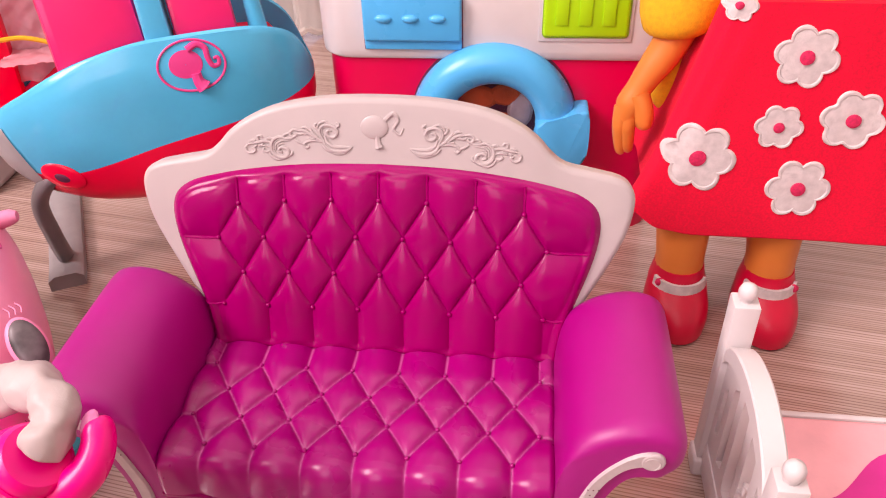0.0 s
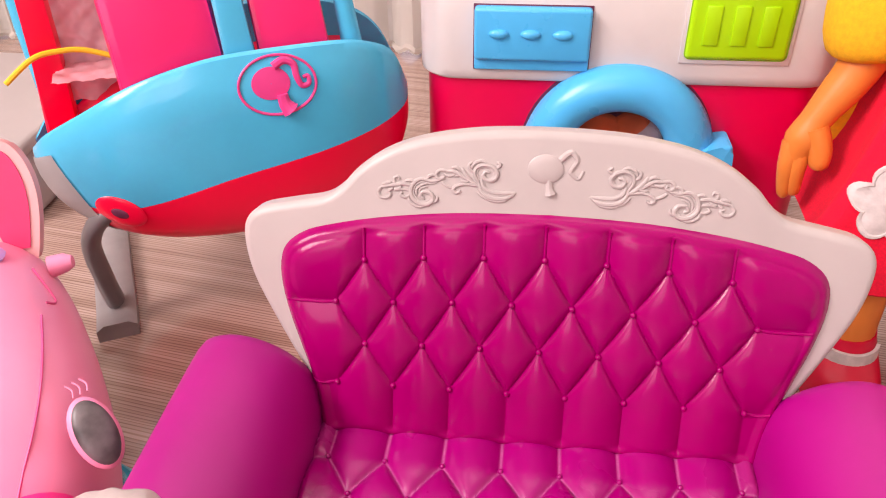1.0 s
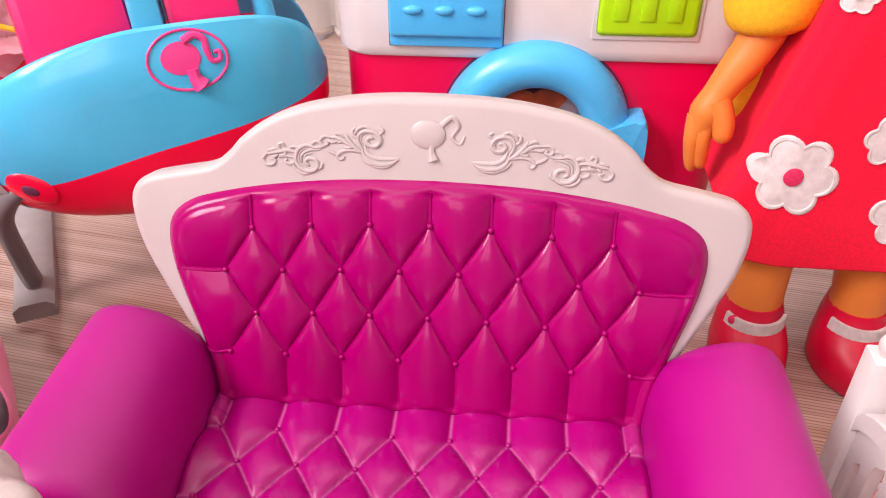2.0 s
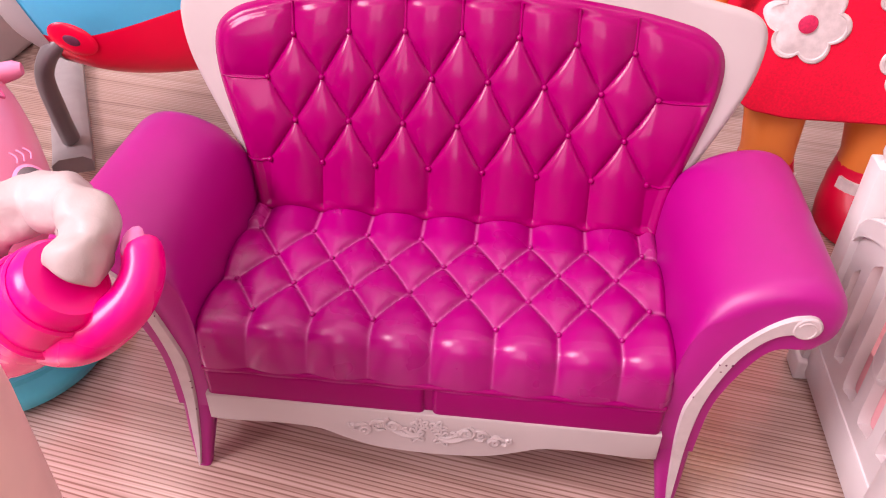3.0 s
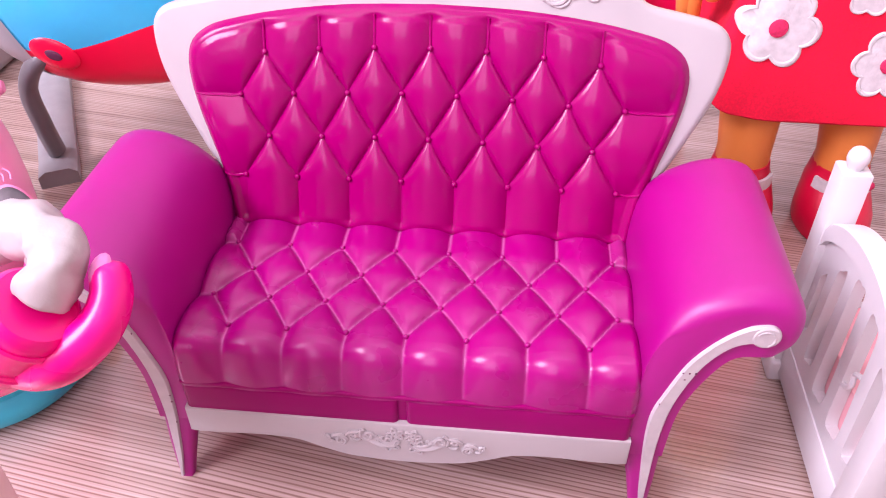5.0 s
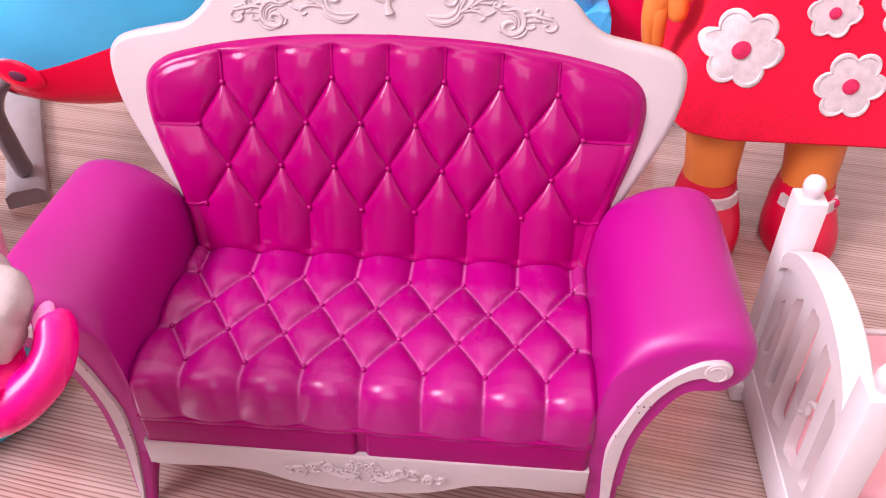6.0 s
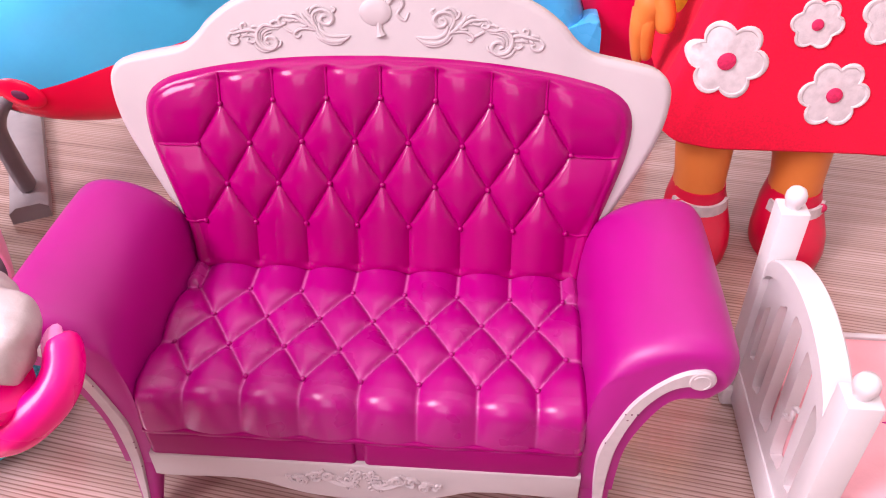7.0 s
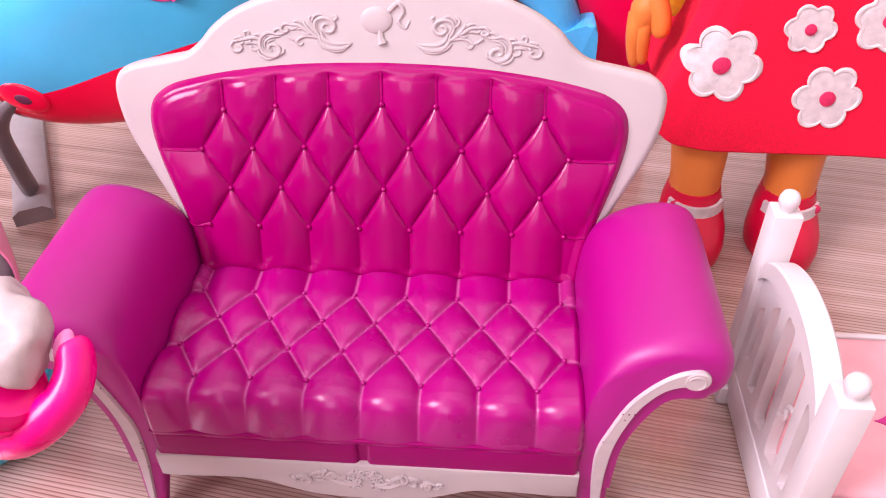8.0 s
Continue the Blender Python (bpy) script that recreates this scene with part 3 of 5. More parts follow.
def leaf_scroll(bm, place):
    """One side of the leafy carving, drawn from its inner leaf tip outwards; x, y in tenths of a millimetre."""
    def line(pts, r0, r1, steps=5):
        pts = [place(x * 1e-4, y * 1e-4) for x, y, z in smooth_line([(*p, 0) for p in pts], steps)]
        k = len(pts) - 1
        tube(bm, pts, [1.05 * (r1 + (r0 - r1) * math.sin(math.pi * i / k) ** 0.7) for i in range(k + 1)], 8)
        # a finer vein beside each stem
        mid = sum(pts, Vector()) / (k + 1)
        if r0 > 0.00055:
            tube(bm, [p.lerp(mid, 0.22) for p in pts], [0.6 * (r1 + 0.6 * (r0 - r1) * math.sin(math.pi * i / k)) for i in range(k + 1)], 6)
    line([(0, -35), (22, -52), (50, -58), (82, -52), (103, -32), (110, -5)], 0.00085, 0.0003)
    line([(0, -35), (35, -38), (70, -36), (95, -18), (103, 8)], 0.0008, 0.0003)
    line([(15, -43), (50, -47), (85, -36), (106, -12)], 0.0005, 0.0002)
    line([(110, -5), (122, 22), (118, 46), (95, 58), (68, 50), (56, 28), (66, 8), (85, 6), (97, 20), (90, 34), (78, 32)], 0.00075, 0.0004)
    line([(100, -25), (128, -5), (150, 22), (162, 44)], 0.0007, 0.0003)
    line([(118, -8), (150, 8), (178, 28), (205, 30)], 0.0007, 0.0003)
    line([(110, -18), (145, -12), (172, -18), (186, -34), (176, -46), (164, -38)], 0.0006, 0.0004)
    line([(150, 20), (166, 18), (186, 12)], 0.0005, 0.0002)
    line([(205, 30), (226, 32), (238, 16), (228, 2), (214, 8), (219, 18)], 0.0006, 0.0004)
    line([(222, 0), (250, -8), (284, -2), (308, -24), (312, -58), (294, -86), (264, -92), (246, -74), (254, -52), (276, -48), (284, -64), (272, -72)], 0.0008, 0.0004)
    line([(240, -16), (270, -18), (294, -36), (296, -62)], 0.0005, 0.0002)
    line([(262, -28), (282, -36), (288, -54)], 0.0004, 0.0002)
    line([(304, -30), (335, -22), (372, -30), (404, -38)], 0.0007, 0.0003)
    line([(310, -48), (340, -42), (366, -48)], 0.0005, 0.0002)
    line([(360, -24), (364, -4), (352, 2), (347, -8)], 0.0005, 0.0004)
    # small leaves that fill the stems
    for pts in ([(8, -40), (30, -62), (60, -68), (88, -60)], [(30, -56), (56, -52), (80, -42)], [(70, -64), (98, -52), (116, -30)], [(62, 44), (48, 60), (60, 70)], [(84, 60), (104, 72), (124, 62), (132, 44)], [(122, 30), (136, 40), (140, 56), (130, 66)], [(132, 6), (150, -4), (166, -2)], [(160, 30), (176, 44), (192, 42)], [(180, 20), (200, 14), (214, 22)], [(186, -30), (204, -22), (220, -10)], [(232, 10), (250, 14), (262, 4), (256, -6)], [(300, -14), (318, -8), (330, -14)], [(316, -62), (330, -70), (344, -62), (340, -52)], [(252, -84), (236, -78), (232, -62)], [(268, -98), (290, -102), (312, -90), (322, -70)], [(366, -40), (376, -46), (380, -54)], [(372, -20), (386, -22), (400, -28)], [(342, -30), (350, -40), (364, -40)]):
        line(pts, 0.00058, 0.0003)
    line([(404, -38), (414, -56), (404, -74), (384, -74), (376, -60), (388, -54)], 0.0006, 0.0004)


def carve_top(s):
    for side in (1, -1):
        bm = bmesh.new()
        leaf_scroll(bm, lambda x, y: on_back(0.0002 + side * (0.0118 + 1.08 * x), 0.0915 + 0.93 * y, -0.0001))
        part("carving", bm, WHITE, s, "raised leafy scrollwork")
    # plain oval badge with a tail curl and a foot
    bm = bmesh.new()
    loft(bm, [[on_back(-0.0024 + 0.0056 * k * math.cos(a), 0.0965 + 0.0046 * k * math.sin(a), h) for a in (2 * math.pi * i / 30 for i in range(30))] for k, h in ((1.06, 0.0006), (1.0, -0.0004), (0.9, -0.0007), (0.5, -0.0009), (0.02, -0.0010))], cap=False)
    tube(bm, [on_back(x - 0.0026, y, 0.0001) for x, y, z in smooth_line([(0.0045, 0.0995, 0), (0.0078, 0.1022, 0), (0.0098, 0.0995, 0), (0.0080, 0.0960, 0), (0.0105, 0.0938, 0), (0.0120, 0.0965, 0)], 6)], [0.0011 - 0.0006 * i / 30 for i in range(31)], 8)
    tube(bm, [on_back(x - 0.0026, y, 0.0001) for x, y, z in smooth_line([(0.0015, 0.0930, 0), (0.0016, 0.0905, 0), (0.0022, 0.0884, 0)], 5)], [0.0011 + 0.0009 * (i / 10) ** 2 for i in range(11)], 8)
    part("badge", bm, WHITE, s, "raised plain oval badge")


def arm(s, side):
    # section of the rolled arm in x, z; inner bottom first
    sec = [(0.0752, 0.0300), (0.0755, 0.0550), (0.0762, 0.0740), (0.0790, 0.0875), (0.0845, 0.0960), (0.0920, 0.1012), (0.1000, 0.1040), (0.1080, 0.1044), (0.1150, 0.1018), (0.1192, 0.0965), (0.1200, 0.0905), (0.1190, 0.0852), (0.1160, 0.0812), (0.1116, 0.0796), (0.1052, 0.0812), (0.1000, 0.0790), (0.0955, 0.0716), (0.0912, 0.0606), (0.0890, 0.0510), (0.0882, 0.0400), (0.0879, 0.0300)]
    line = [(p.x, p.y) for p in smooth_line([(x, z, 0) for x, z in sec], 3)]
    k = len(line)
    inward = []
    for q in range(k):
        (xa, za), (xb, zb) = line[max(q - 1, 0)], line[min(q + 1, k - 1)]
        s2 = math.hypot(xb - xa, zb - za)
        inward.append(((zb - za) / s2, -(xb - xa) / s2))
    rings = []
    for y, e in ((-0.0125, 0.0064), (-0.0123, 0.0046), (-0.0117, 0.0031), (-0.0106, 0.0019), (-0.0090, 0.0009), (-0.0070, 0.0003), (-0.0045, 0.0), (0.02, -0.0001), (0.05, -0.0001), (0.060, 0.0001), (0.0630, 0.0006), (0.0645, 0.0018)):
        ring = []
        for q, ((x, z), (ix, iz)) in enumerate(zip(line, inward)):
            # the underside keeps a sharp front edge
            f = e * smoothstep(0.055, 0.085, z) * smoothstep(0.0755, 0.085, x) * smoothstep(0.70, 0.60, q / (k - 1)) if e > 0 else e
            x2, z2 = x + ix * f, z + iz * f
            ring.append(Vector((side * x2, y, z2 - 0.0016 * (z2 - 0.05) / 0.05 if z > 0.031 else z)))
        rings.append(ring)
    bm = bmesh.new()
    loft(bm, rings)
    body = part("armrest", bm, ARM, s, "smooth rolled magenta armrest")
    # curved front leg below the arm
    legs = [(0.0303, 0.0753, 0.0879), (0.0240, 0.0764, 0.0877), (0.0160, 0.0780, 0.0873), (0.0080, 0.0794, 0.0866), (0.0, 0.0806, 0.0855)]
    rings = []
    for z, xa, xb in legs:
        d = 0.0105 * (0.45 + 0.55 * z / 0.03)
        ring = []
        for i in range(16):
            a = 2 * math.pi * i / 16
            c, q = math.cos(a), math.sin(a)
            ring.append(Vector((side * ((xa + xb) / 2 + (xb - xa) / 2 * math.copysign(abs(c) ** 0.6, c)), -0.0125 - 0.0036 * max(0.0, 1 - z / 0.03) + d / 2 + d / 2 * math.copysign(abs(q) ** 0.6, q), z)))
        rings.append(ring)
    bm = bmesh.new()
    loft(bm, rings)
    part("front_leg", bm, ARM, s)
    # white scroll inlaid along the front
    inner = [(0.0838, 0.0015), (0.0824, 0.0120), (0.0815, 0.0255), (0.0806, 0.0400), (0.0808, 0.0520), (0.0836, 0.0627), (0.0879, 0.0753), (0.0928, 0.0834), (0.0979, 0.0891), (0.1024, 0.0924), (0.1060, 0.0936), (0.1085, 0.0935)]
    outer = [(0.0844, 0.0015), (0.0846, 0.0120), (0.0850, 0.0255), (0.0853, 0.0400), (0.0864, 0.0535), (0.0889, 0.0649), (0.0924, 0.0749), (0.0965, 0.0815), (0.1000, 0.0848), (0.1030, 0.0860), (0.1050, 0.0862), (0.1075, 0.0856)]
    inner = smooth_line([(x, z, 0) for x, z in inner], 4)
    outer = smooth_line([(x, z, 0) for x, z in outer], 4)
    bm = bmesh.new()
    rows = []
    for y, k in ((-0.0110, 0.0), (-0.0130, 0.0), (-0.0138, 0.10)):
        rows.append([(a.lerp(b, k), b.lerp(a, k), y) for a, b in zip(inner, outer)])
    vs = []
    for row in rows:
        vs.append([[bm.verts.new((side * p.x, y - 0.0036 * max(0.0, 1 - p.y / 0.03), p.y)) for p in (a, b)] for a, b, y in row])
    for r0, r1 in zip(vs, vs[1:]):
        for i in range(len(r0) - 1):
            for j in (0, 1):
                bm.faces.new((r0[i][j], r0[i + 1][j], r1[i + 1][j], r1[i][j]))
    for i in range(len(vs[-1]) - 1):
        bm.faces.new((vs[-1][i][0], vs[-1][i + 1][0], vs[-1][i + 1][1], vs[-1][i][1]))
    lathe(bm, [(0.0, -0.0141), (0.0036, -0.0141), (0.0042, -0.0136), (0.0043, -0.0110)], (side * 0.1078, 0, 0.0896), 24, "y")
    tube(bm, [Vector((side * x, -0.0141, z)) for x, z in spiral((0.1074, 0.0893), 0.0030, 0.6, 2.6, -1, 0.85)], 0.0003, 6)
    trim = part("scroll_trim", bm, WHITE_PAINT, body, "white painted scroll with small chips")
    rng = random.Random(5 + side)
    for i in range(7):
        k = rng.uniform(0.18, 0.62)
        p = inner[int(k * (len(inner) - 1))].lerp(outer[int(k * (len(outer) - 1))], rng.choice((0.1, 0.5, 0.9)))
        bm = bmesh.new()
        ball(bm, (side * p.x, -0.0137, p.y), (rng.uniform(0.0002, 0.0005), 0.00025, rng.uniform(0.0002, 0.0006)), 6, 4)
        part("paint_chip", bm, CHIP, trim)


sofa()


# ---- toy bed ----
def bed():
    t = thing("toy_bed", "white plastic toy bed with pink mattress beside the sofa", "toy bed", m=put_down(0.0008, 0.0007, -0.54, 1.0073))
    x = 0.148
    for y, top in ((0.0620, 0.1010), (-0.0210, 0.0955)):
        bm = bmesh.new()
        box(bm, (x - 0.0052, y - 0.0052, 0.0), (x + 0.0052, y + 0.0052, top), 0.0008, 2)
        post = part("post", bm, TOYWHITE, t)
        bm = bmesh.new()
        lathe(bm, [(0.0026, top - 0.0005), (0.0026, top + 0.0010), (0.0032, top + 0.0018), (0.0038, top + 0.0036), (0.0037, top + 0.0054), (0.0029, top + 0.0072), (0.0014, top + 0.0082), (0.0, top + 0.0085)], (x, y, 0), 20)
        part("knob", bm, TOYWHITE, post)
    ys = [-0.0160 + 0.0730 * i / 24 for i in range(25)]

    def arch(y):
        k = (y - 0.0205) / 0.0365
        return 0.0785 + 0.0150 * max(0.0, 1 - k * k) ** 0.7
    bm = bmesh.new()
    loft(bm, [[Vector((x - 0.0046, y, arch(y) - 0.008)), Vector((x - 0.0046, y, arch(y) - 0.0008)), Vector((x - 0.0038, y, arch(y))), Vector((x + 0.0038, y, arch(y))), Vector((x + 0.0046, y, arch(y) - 0.0008)), Vector((x + 0.0046, y, arch(y) - 0.008))] for y in ys])
    part("arched_rail", bm, TOYWHITE, t)
    bm = bmesh.new()
    box(bm, (x - 0.003, -0.0160, 0.004), (x + 0.003, 0.057, 0.021), 0.0008)
    part("bottom_rail", bm, TOYWHITE, t)
    # pierced panel
    bm = bmesh.new()
    edges = []
    outline = [(-0.0158, 0.010)] + [(y, arch(y) - 0.004) for y in ys] + [(0.0570, 0.010)]
    holes = [((0.0335, 0.031), (0.0415, 0.028), (0.0415, 0.071), (0.0345, 0.077)), ((0.0165, 0.029), (0.0275, 0.026), (0.0280, 0.080), (0.0190, 0.081)), ((-0.0005, 0.030), (0.0105, 0.027), (0.0120, 0.080), (0.0030, 0.078)), ((-0.0125, 0.033), (-0.0060, 0.031), (-0.0045, 0.073), (-0.0115, 0.068)), ((0.0470, 0.036), (0.0520, 0.034), (0.0520, 0.060), (0.0475, 0.065))]
    for k, pts in enumerate([outline] + holes):
        if k:
            pts = [(p.x, p.y) for p in smooth_line([(a[0] + (b2[0] - a[0]) * q, a[1] + (b2[1] - a[1]) * q, 0) for a, b2 in zip(pts, pts[1:] + pts[:1]) for q in (0.12, 0.5, 0.88)], 2, True)]
        vs = [bm.verts.new((x - 0.0022, y, z)) for y, z in pts]
        edges += [bm.edges.new((vs[q], vs[(q + 1) % len(vs)])) for q in range(len(vs))]
    bmesh.ops.triangle_fill(bm, use_beauty=True, use_dissolve=False, edges=edges)
    ext = bmesh.ops.extrude_face_region(bm, geom=bm.faces[:])
    for v in ext["geom"]:
        if isinstance(v, bmesh.types.BMVert):
            v.co.x += 0.0044
    part("pierced_panel", bm, TOYWHITE, t, "white panel with slotted openings")
    bm = bmesh.new()
    tube(bm, [Vector((x - 0.0014, y * 1.03 - 0.0055, z)) for y, z, q in smooth_line([(0.0225, 0.052, 0), (0.0200, 0.0480, 0), (0.0150, 0.0475, 0), (0.0115, 0.0515, 0), (0.0120, 0.0560, 0), (0.0080, 0.0590, 0)], 6)], 0.0010, 8)
    part("curl_ornament", bm, TOYWHITE, t)
    for y in (0.0590, -0.0185):
        bm = bmesh.new()
        box(bm, (x - 0.0068, y - 0.0045, 0.0), (x + 0.0058, y + 0.0085, 0.0105), 0.0014, 3)
        part("foot", bm, TOYWHITE, t)
    for y0, y1 in ((-0.0230, -0.0195), (0.0560, 0.0590)):
        bm = bmesh.new()
        box(bm, (0.1540, y0, 0.018), (0.345, y1, 0.0435), 0.0010)
        part("side_rail", bm, TOYWHITE, t)
    bm = bmesh.new()
    box(bm, (0.1504, -0.0093, 0.020), (0.1560, 0.0557, 0.0440), 0.0006)
    box(bm, (0.1545, -0.0192, 0.020), (0.344, 0.0557, 0.0445), 0.0035, 4)
    matt = part("mattress", bm, BEDPINK, t, "pale pink mattress")
    bm = bmesh.new()
    hx, hy, k = 0.2080, 0.0125, 0.0016
    pts = [(16 * math.sin(a) ** 3, 13 * math.cos(a) - 5 * math.cos(2 * a) - 2 * math.cos(3 * a) - math.cos(4 * a)) for a in (2 * math.pi * i / 48 for i in range(48))]
    slab(bm, [(hx - 0.0 + v * k, hy + u * k) for u, v in pts], lambda u, v, w: Vector((u, v, 0.0449 - w)), 0.0006)
    part("printed_heart", bm, HEART, matt, "magenta heart print")
    bm = bmesh.new()
    box(bm, (0.345, -0.023, 0.0), (0.353, 0.059, 0.07), 0.001)
    part("footboard", bm, TOYWHITE, t)


# ---- toy helicopter ----
def helicopter():
    O = Vector((-0.1390, 0.2465, 0))
    A, N = Vector((0.927, 0.375, 0)), Vector((0.375, -0.927, 0))
    t = thing("toy_helicopter", "blue and red plastic toy helicopter standing on grey skids", "toy helicopter")

    def curve(table, a):
        """A smooth line through the table."""
        n = len(table)
        a = min(max(a, table[0][0]), table[-1][0])
        slope = [(table[min(i + 1, n - 1)][1] - table[max(i - 1, 0)][1]) / (table[min(i + 1, n - 1)][0] - table[max(i - 1, 0)][0]) for i in range(n)]
        for i in range(n - 1):
            (a0, v0), (a1, v1) = table[i], table[i + 1]
            if a <= a1:
                h = a1 - a0
                t = (a - a0) / h
                return (2 * t ** 3 - 3 * t * t + 1) * v0 + (t ** 3 - 2 * t * t + t) * h * slope[i] + (3 * t * t - 2 * t ** 3) * v1 + (t ** 3 - t * t) * h * slope[i + 1]
        return table[-1][1]
    LOW = [(-0.1280, 0.088), (-0.118, 0.072), (-0.100, 0.058), (-0.080, 0.049), (-0.055, 0.044), (-0.02, 0.043), (0.030, 0.050), (0.052, 0.064), (0.066, 0.092)]
    TOP = [(-0.1280, 0.098), (-0.118, 0.1095), (-0.100, 0.1215), (-0.0715, 0.1365), (-0.04, 0.1455), (-0.018, 0.148), (0.02, 0.148), (0.040, 0.144), (0.056, 0.133), (0.066, 0.110)]
    SPLIT = [(-0.1280, 0.092), (-0.115, 0.0830), (-0.100, 0.0775), (-0.0785, 0.0785), (-0.03, 0.0900), (0.02, 0.0985), (0.054, 0.1035), (0.066, 0.1050)]

    def width(a):
        x = a + 0.030
        return 0.0475 * max(0.01, 1 - (abs(x / 0.0965) ** 3.0 if x > 0 else abs(x / 0.0990) ** 2.8)) ** 0.5

    def point(a, z, face=1):
        lo, hi = curve(LOW, a), curve(TOP, a)
        k = (z - lo) / max(1e-4, hi - lo)
        k = min(1, max(0, k))
        bulge = curve([(0.0, 0.40), (0.06, 0.72), (0.14, 0.92), (0.25, 1.0), (0.45, 1.03), (0.7, 1.0), (0.87, 0.94), (1.0, 0.84)], k)
        return O + a * A + face * width(a) * bulge * N + Vector((0, 0, z))
    aa = [-0.0310 - 0.0970 * math.cos(math.pi * i / 72) for i in range(73)]
    for name, z0, z1, mat, lab in (("lower_hull", LOW, SPLIT, RED, "glossy red lower hull"), ("upper_shell", SPLIT, TOP, BLUE, "glossy sky-blue upper shell")):
        bm = bmesh.new()
        rings = []
        for a in aa:
            lo, hi = curve(z0, a), curve(z1, a)
            if name == "upper_shell":
                hi = max(hi, lo + 0.003)
            else:
                hi = max(hi, lo + 0.0005)
            near = [point(a, lo + (hi - lo) * i / 14) for i in range(15)]
            far = [point(a, hi - (hi - lo) * i / 14, -1) for i in range(15)]
            if name == "upper_shell":
                # hollow: the walls turn over the rim and run down inside to the cabin floor
                deep = min(0.030, (hi - lo) * 0.6)
                inner = []
                for face, top in ((1, near[-1]), (-1, far[0])):
                    out = face * N * min(0.004, width(a) * 0.3)
                    inner.append([top - out * 0.5 + Vector((0, 0, 0.0012)), top - out, top - out - Vector((0, 0, deep))])
                near = near + inner[0]
                far = inner[1][::-1] + far
            rings.append(near + far)
        loft(bm, rings)
        hull = part(name, bm, mat, t, lab)
        if name == "upper_shell":
            shell = hull
        else:
            lower = hull
    # bolt plate at the front end of the red hull
    bm = bmesh.new()
    c = point(-0.0885, 0.0765)
    out = (N * 0.95 - A * 0.30 - Vector((0, 0, 0.05))).normalized()
    turn = out.to_track_quat("Z", "Y").to_matrix().to_4x4()
    turn = turn @ Matrix.Rotation(radians(-24), 4, "Z")
    ball(bm, c, (0.0128, 0.0080, 0.0020), 28, 10, turn)
    part("bolt_plate", bm, RED, lower)
    bm = bmesh.new()
    ball(bm, c + out * 0.0017, (0.0046, 0.0028, 0.0010), 16, 8, turn)
    part("bolt", bm, CHIP, lower, "dark recessed screw")
    # white cap round the nose
    bm = bmesh.new()
    rows = []
    for i in range(17):
        k = 0.02 + 0.80 * i / 16
        end = -0.1165 + 0.026 * (1 - k) ** 1.6
        row = []
        for q in range(15):
            a = -0.1279 + (end + 0.1279) * q / 14
            lo, hi = curve(LOW, a), max(curve(TOP, a), curve(LOW, a) + 0.004)
            row.append(point(a, lo + (hi - lo) * k) + 0.0007 * N - 0.0005 * A)
        rows.append(row)
    loft(bm, rows, cap=False, closed=False)
    bmesh.ops.solidify(bm, geom=bm.faces[:], thickness=0.0005)
    part("nose_cap", bm, TOYWHITE, shell, "white nose cap")
    # oval badge
    c0, z0 = -0.0050, 0.1335
    bm = bmesh.new()

    def badge(u, v, lift):
        p = point(c0 + u, z0 + v)
        e = 0.002
        nn = (point(c0 + u + e, z0 + v) - point(c0 + u - e, z0 + v)).cross(point(c0 + u, z0 + v + e) - point(c0 + u, z0 + v - e)).normalized()
        if nn.dot(N) < 0:
            nn = -nn
        return p + nn * lift
    tube(bm, [badge(0.0182 * math.cos(a), 0.0135 * math.sin(a), 0.0003) for a in (2 * math.pi * i / 48 for i in range(49))], 0.0007, 6)
    rings = []
    for k in (0.02, 0.35, 0.7, 0.97, 1.0):
        rings.append([badge(-0.003 + 0.0092 * k * math.cos(a), 0.0012 + 0.0076 * k * math.sin(a), 0.0004 if k < 1 else -0.0002) for a in (2 * math.pi * i / 30 for i in range(30))])
    loft(bm, rings, cap=False)
    tube(bm, [badge(x, y, 0.0004) for x, y, z in smooth_line([(-0.001, 0.0085, 0), (0.004, 0.0108, 0), (0.0085, 0.0085, 0), (0.0092, 0.0035, 0), (0.0112, -0.0012, 0), (0.0146, -0.0008, 0), (0.0146, 0.0026, 0), (0.0122, 0.0024, 0)], 6)], [0.0022 - 0.0014 * i / 42 for i in range(43)], 8)
    tube(bm, [badge(x, y, 0.0003) for x, y, z in smooth_line([(0.0015, -0.004, 0), (0.0022, -0.0085, 0), (0.0045, -0.0120, 0)], 5)], [0.0028 + 0.0018 * (i / 10) ** 2 for i in range(11)], 8)
    part("badge", bm, EMBLEM, shell, "pink oval badge with plain shapes")
    # window panels behind the rim, split by a blue mast
    def upright(name, a0, a1, d0, d1, h, mat, lean, label="", bevel=0.002):
        bm = bmesh.new()
        line = [(a0, 0.120), (a1, 0.118), (a1 - lean, h), (a0 - lean + 0.004, h)]
        slab(bm, line, lambda u, v, w: O + u * A + (d0 - (v - 0.14) * 0.25 - w) * N + Vector((0, 0, v)), d1, bevel, 2)
        return part(name, bm, mat, t, label)
    upright("window_panel", -0.0765, -0.0240, 0.0295, 0.022, 0.235, PANEL, 0.012, "hot pink window panel", 0.006)
    upright("window_panel", -0.0095, 0.026, 0.0305, 0.022, 0.235, PANEL, 0.012, "hot pink window panel", 0.003)
    upright("mast", -0.0255, -0.0100, 0.0345, 0.02, 0.25, BLUE, 0.013, "blue mast", 0.002)
    bm = bmesh.new()
    tube(bm, [O + 0.037 * A + 0.022 * N + Vector((0, 0, 0.125)), O + 0.032 * A + 0.015 * N + Vector((0, 0, 0.17)), O + 0.026 * A + 0.006 * N + Vector((0, 0, 0.24))], [0.006, 0.0045, 0.0045], 12)
    part("rear_strut", bm, BLUE, t)
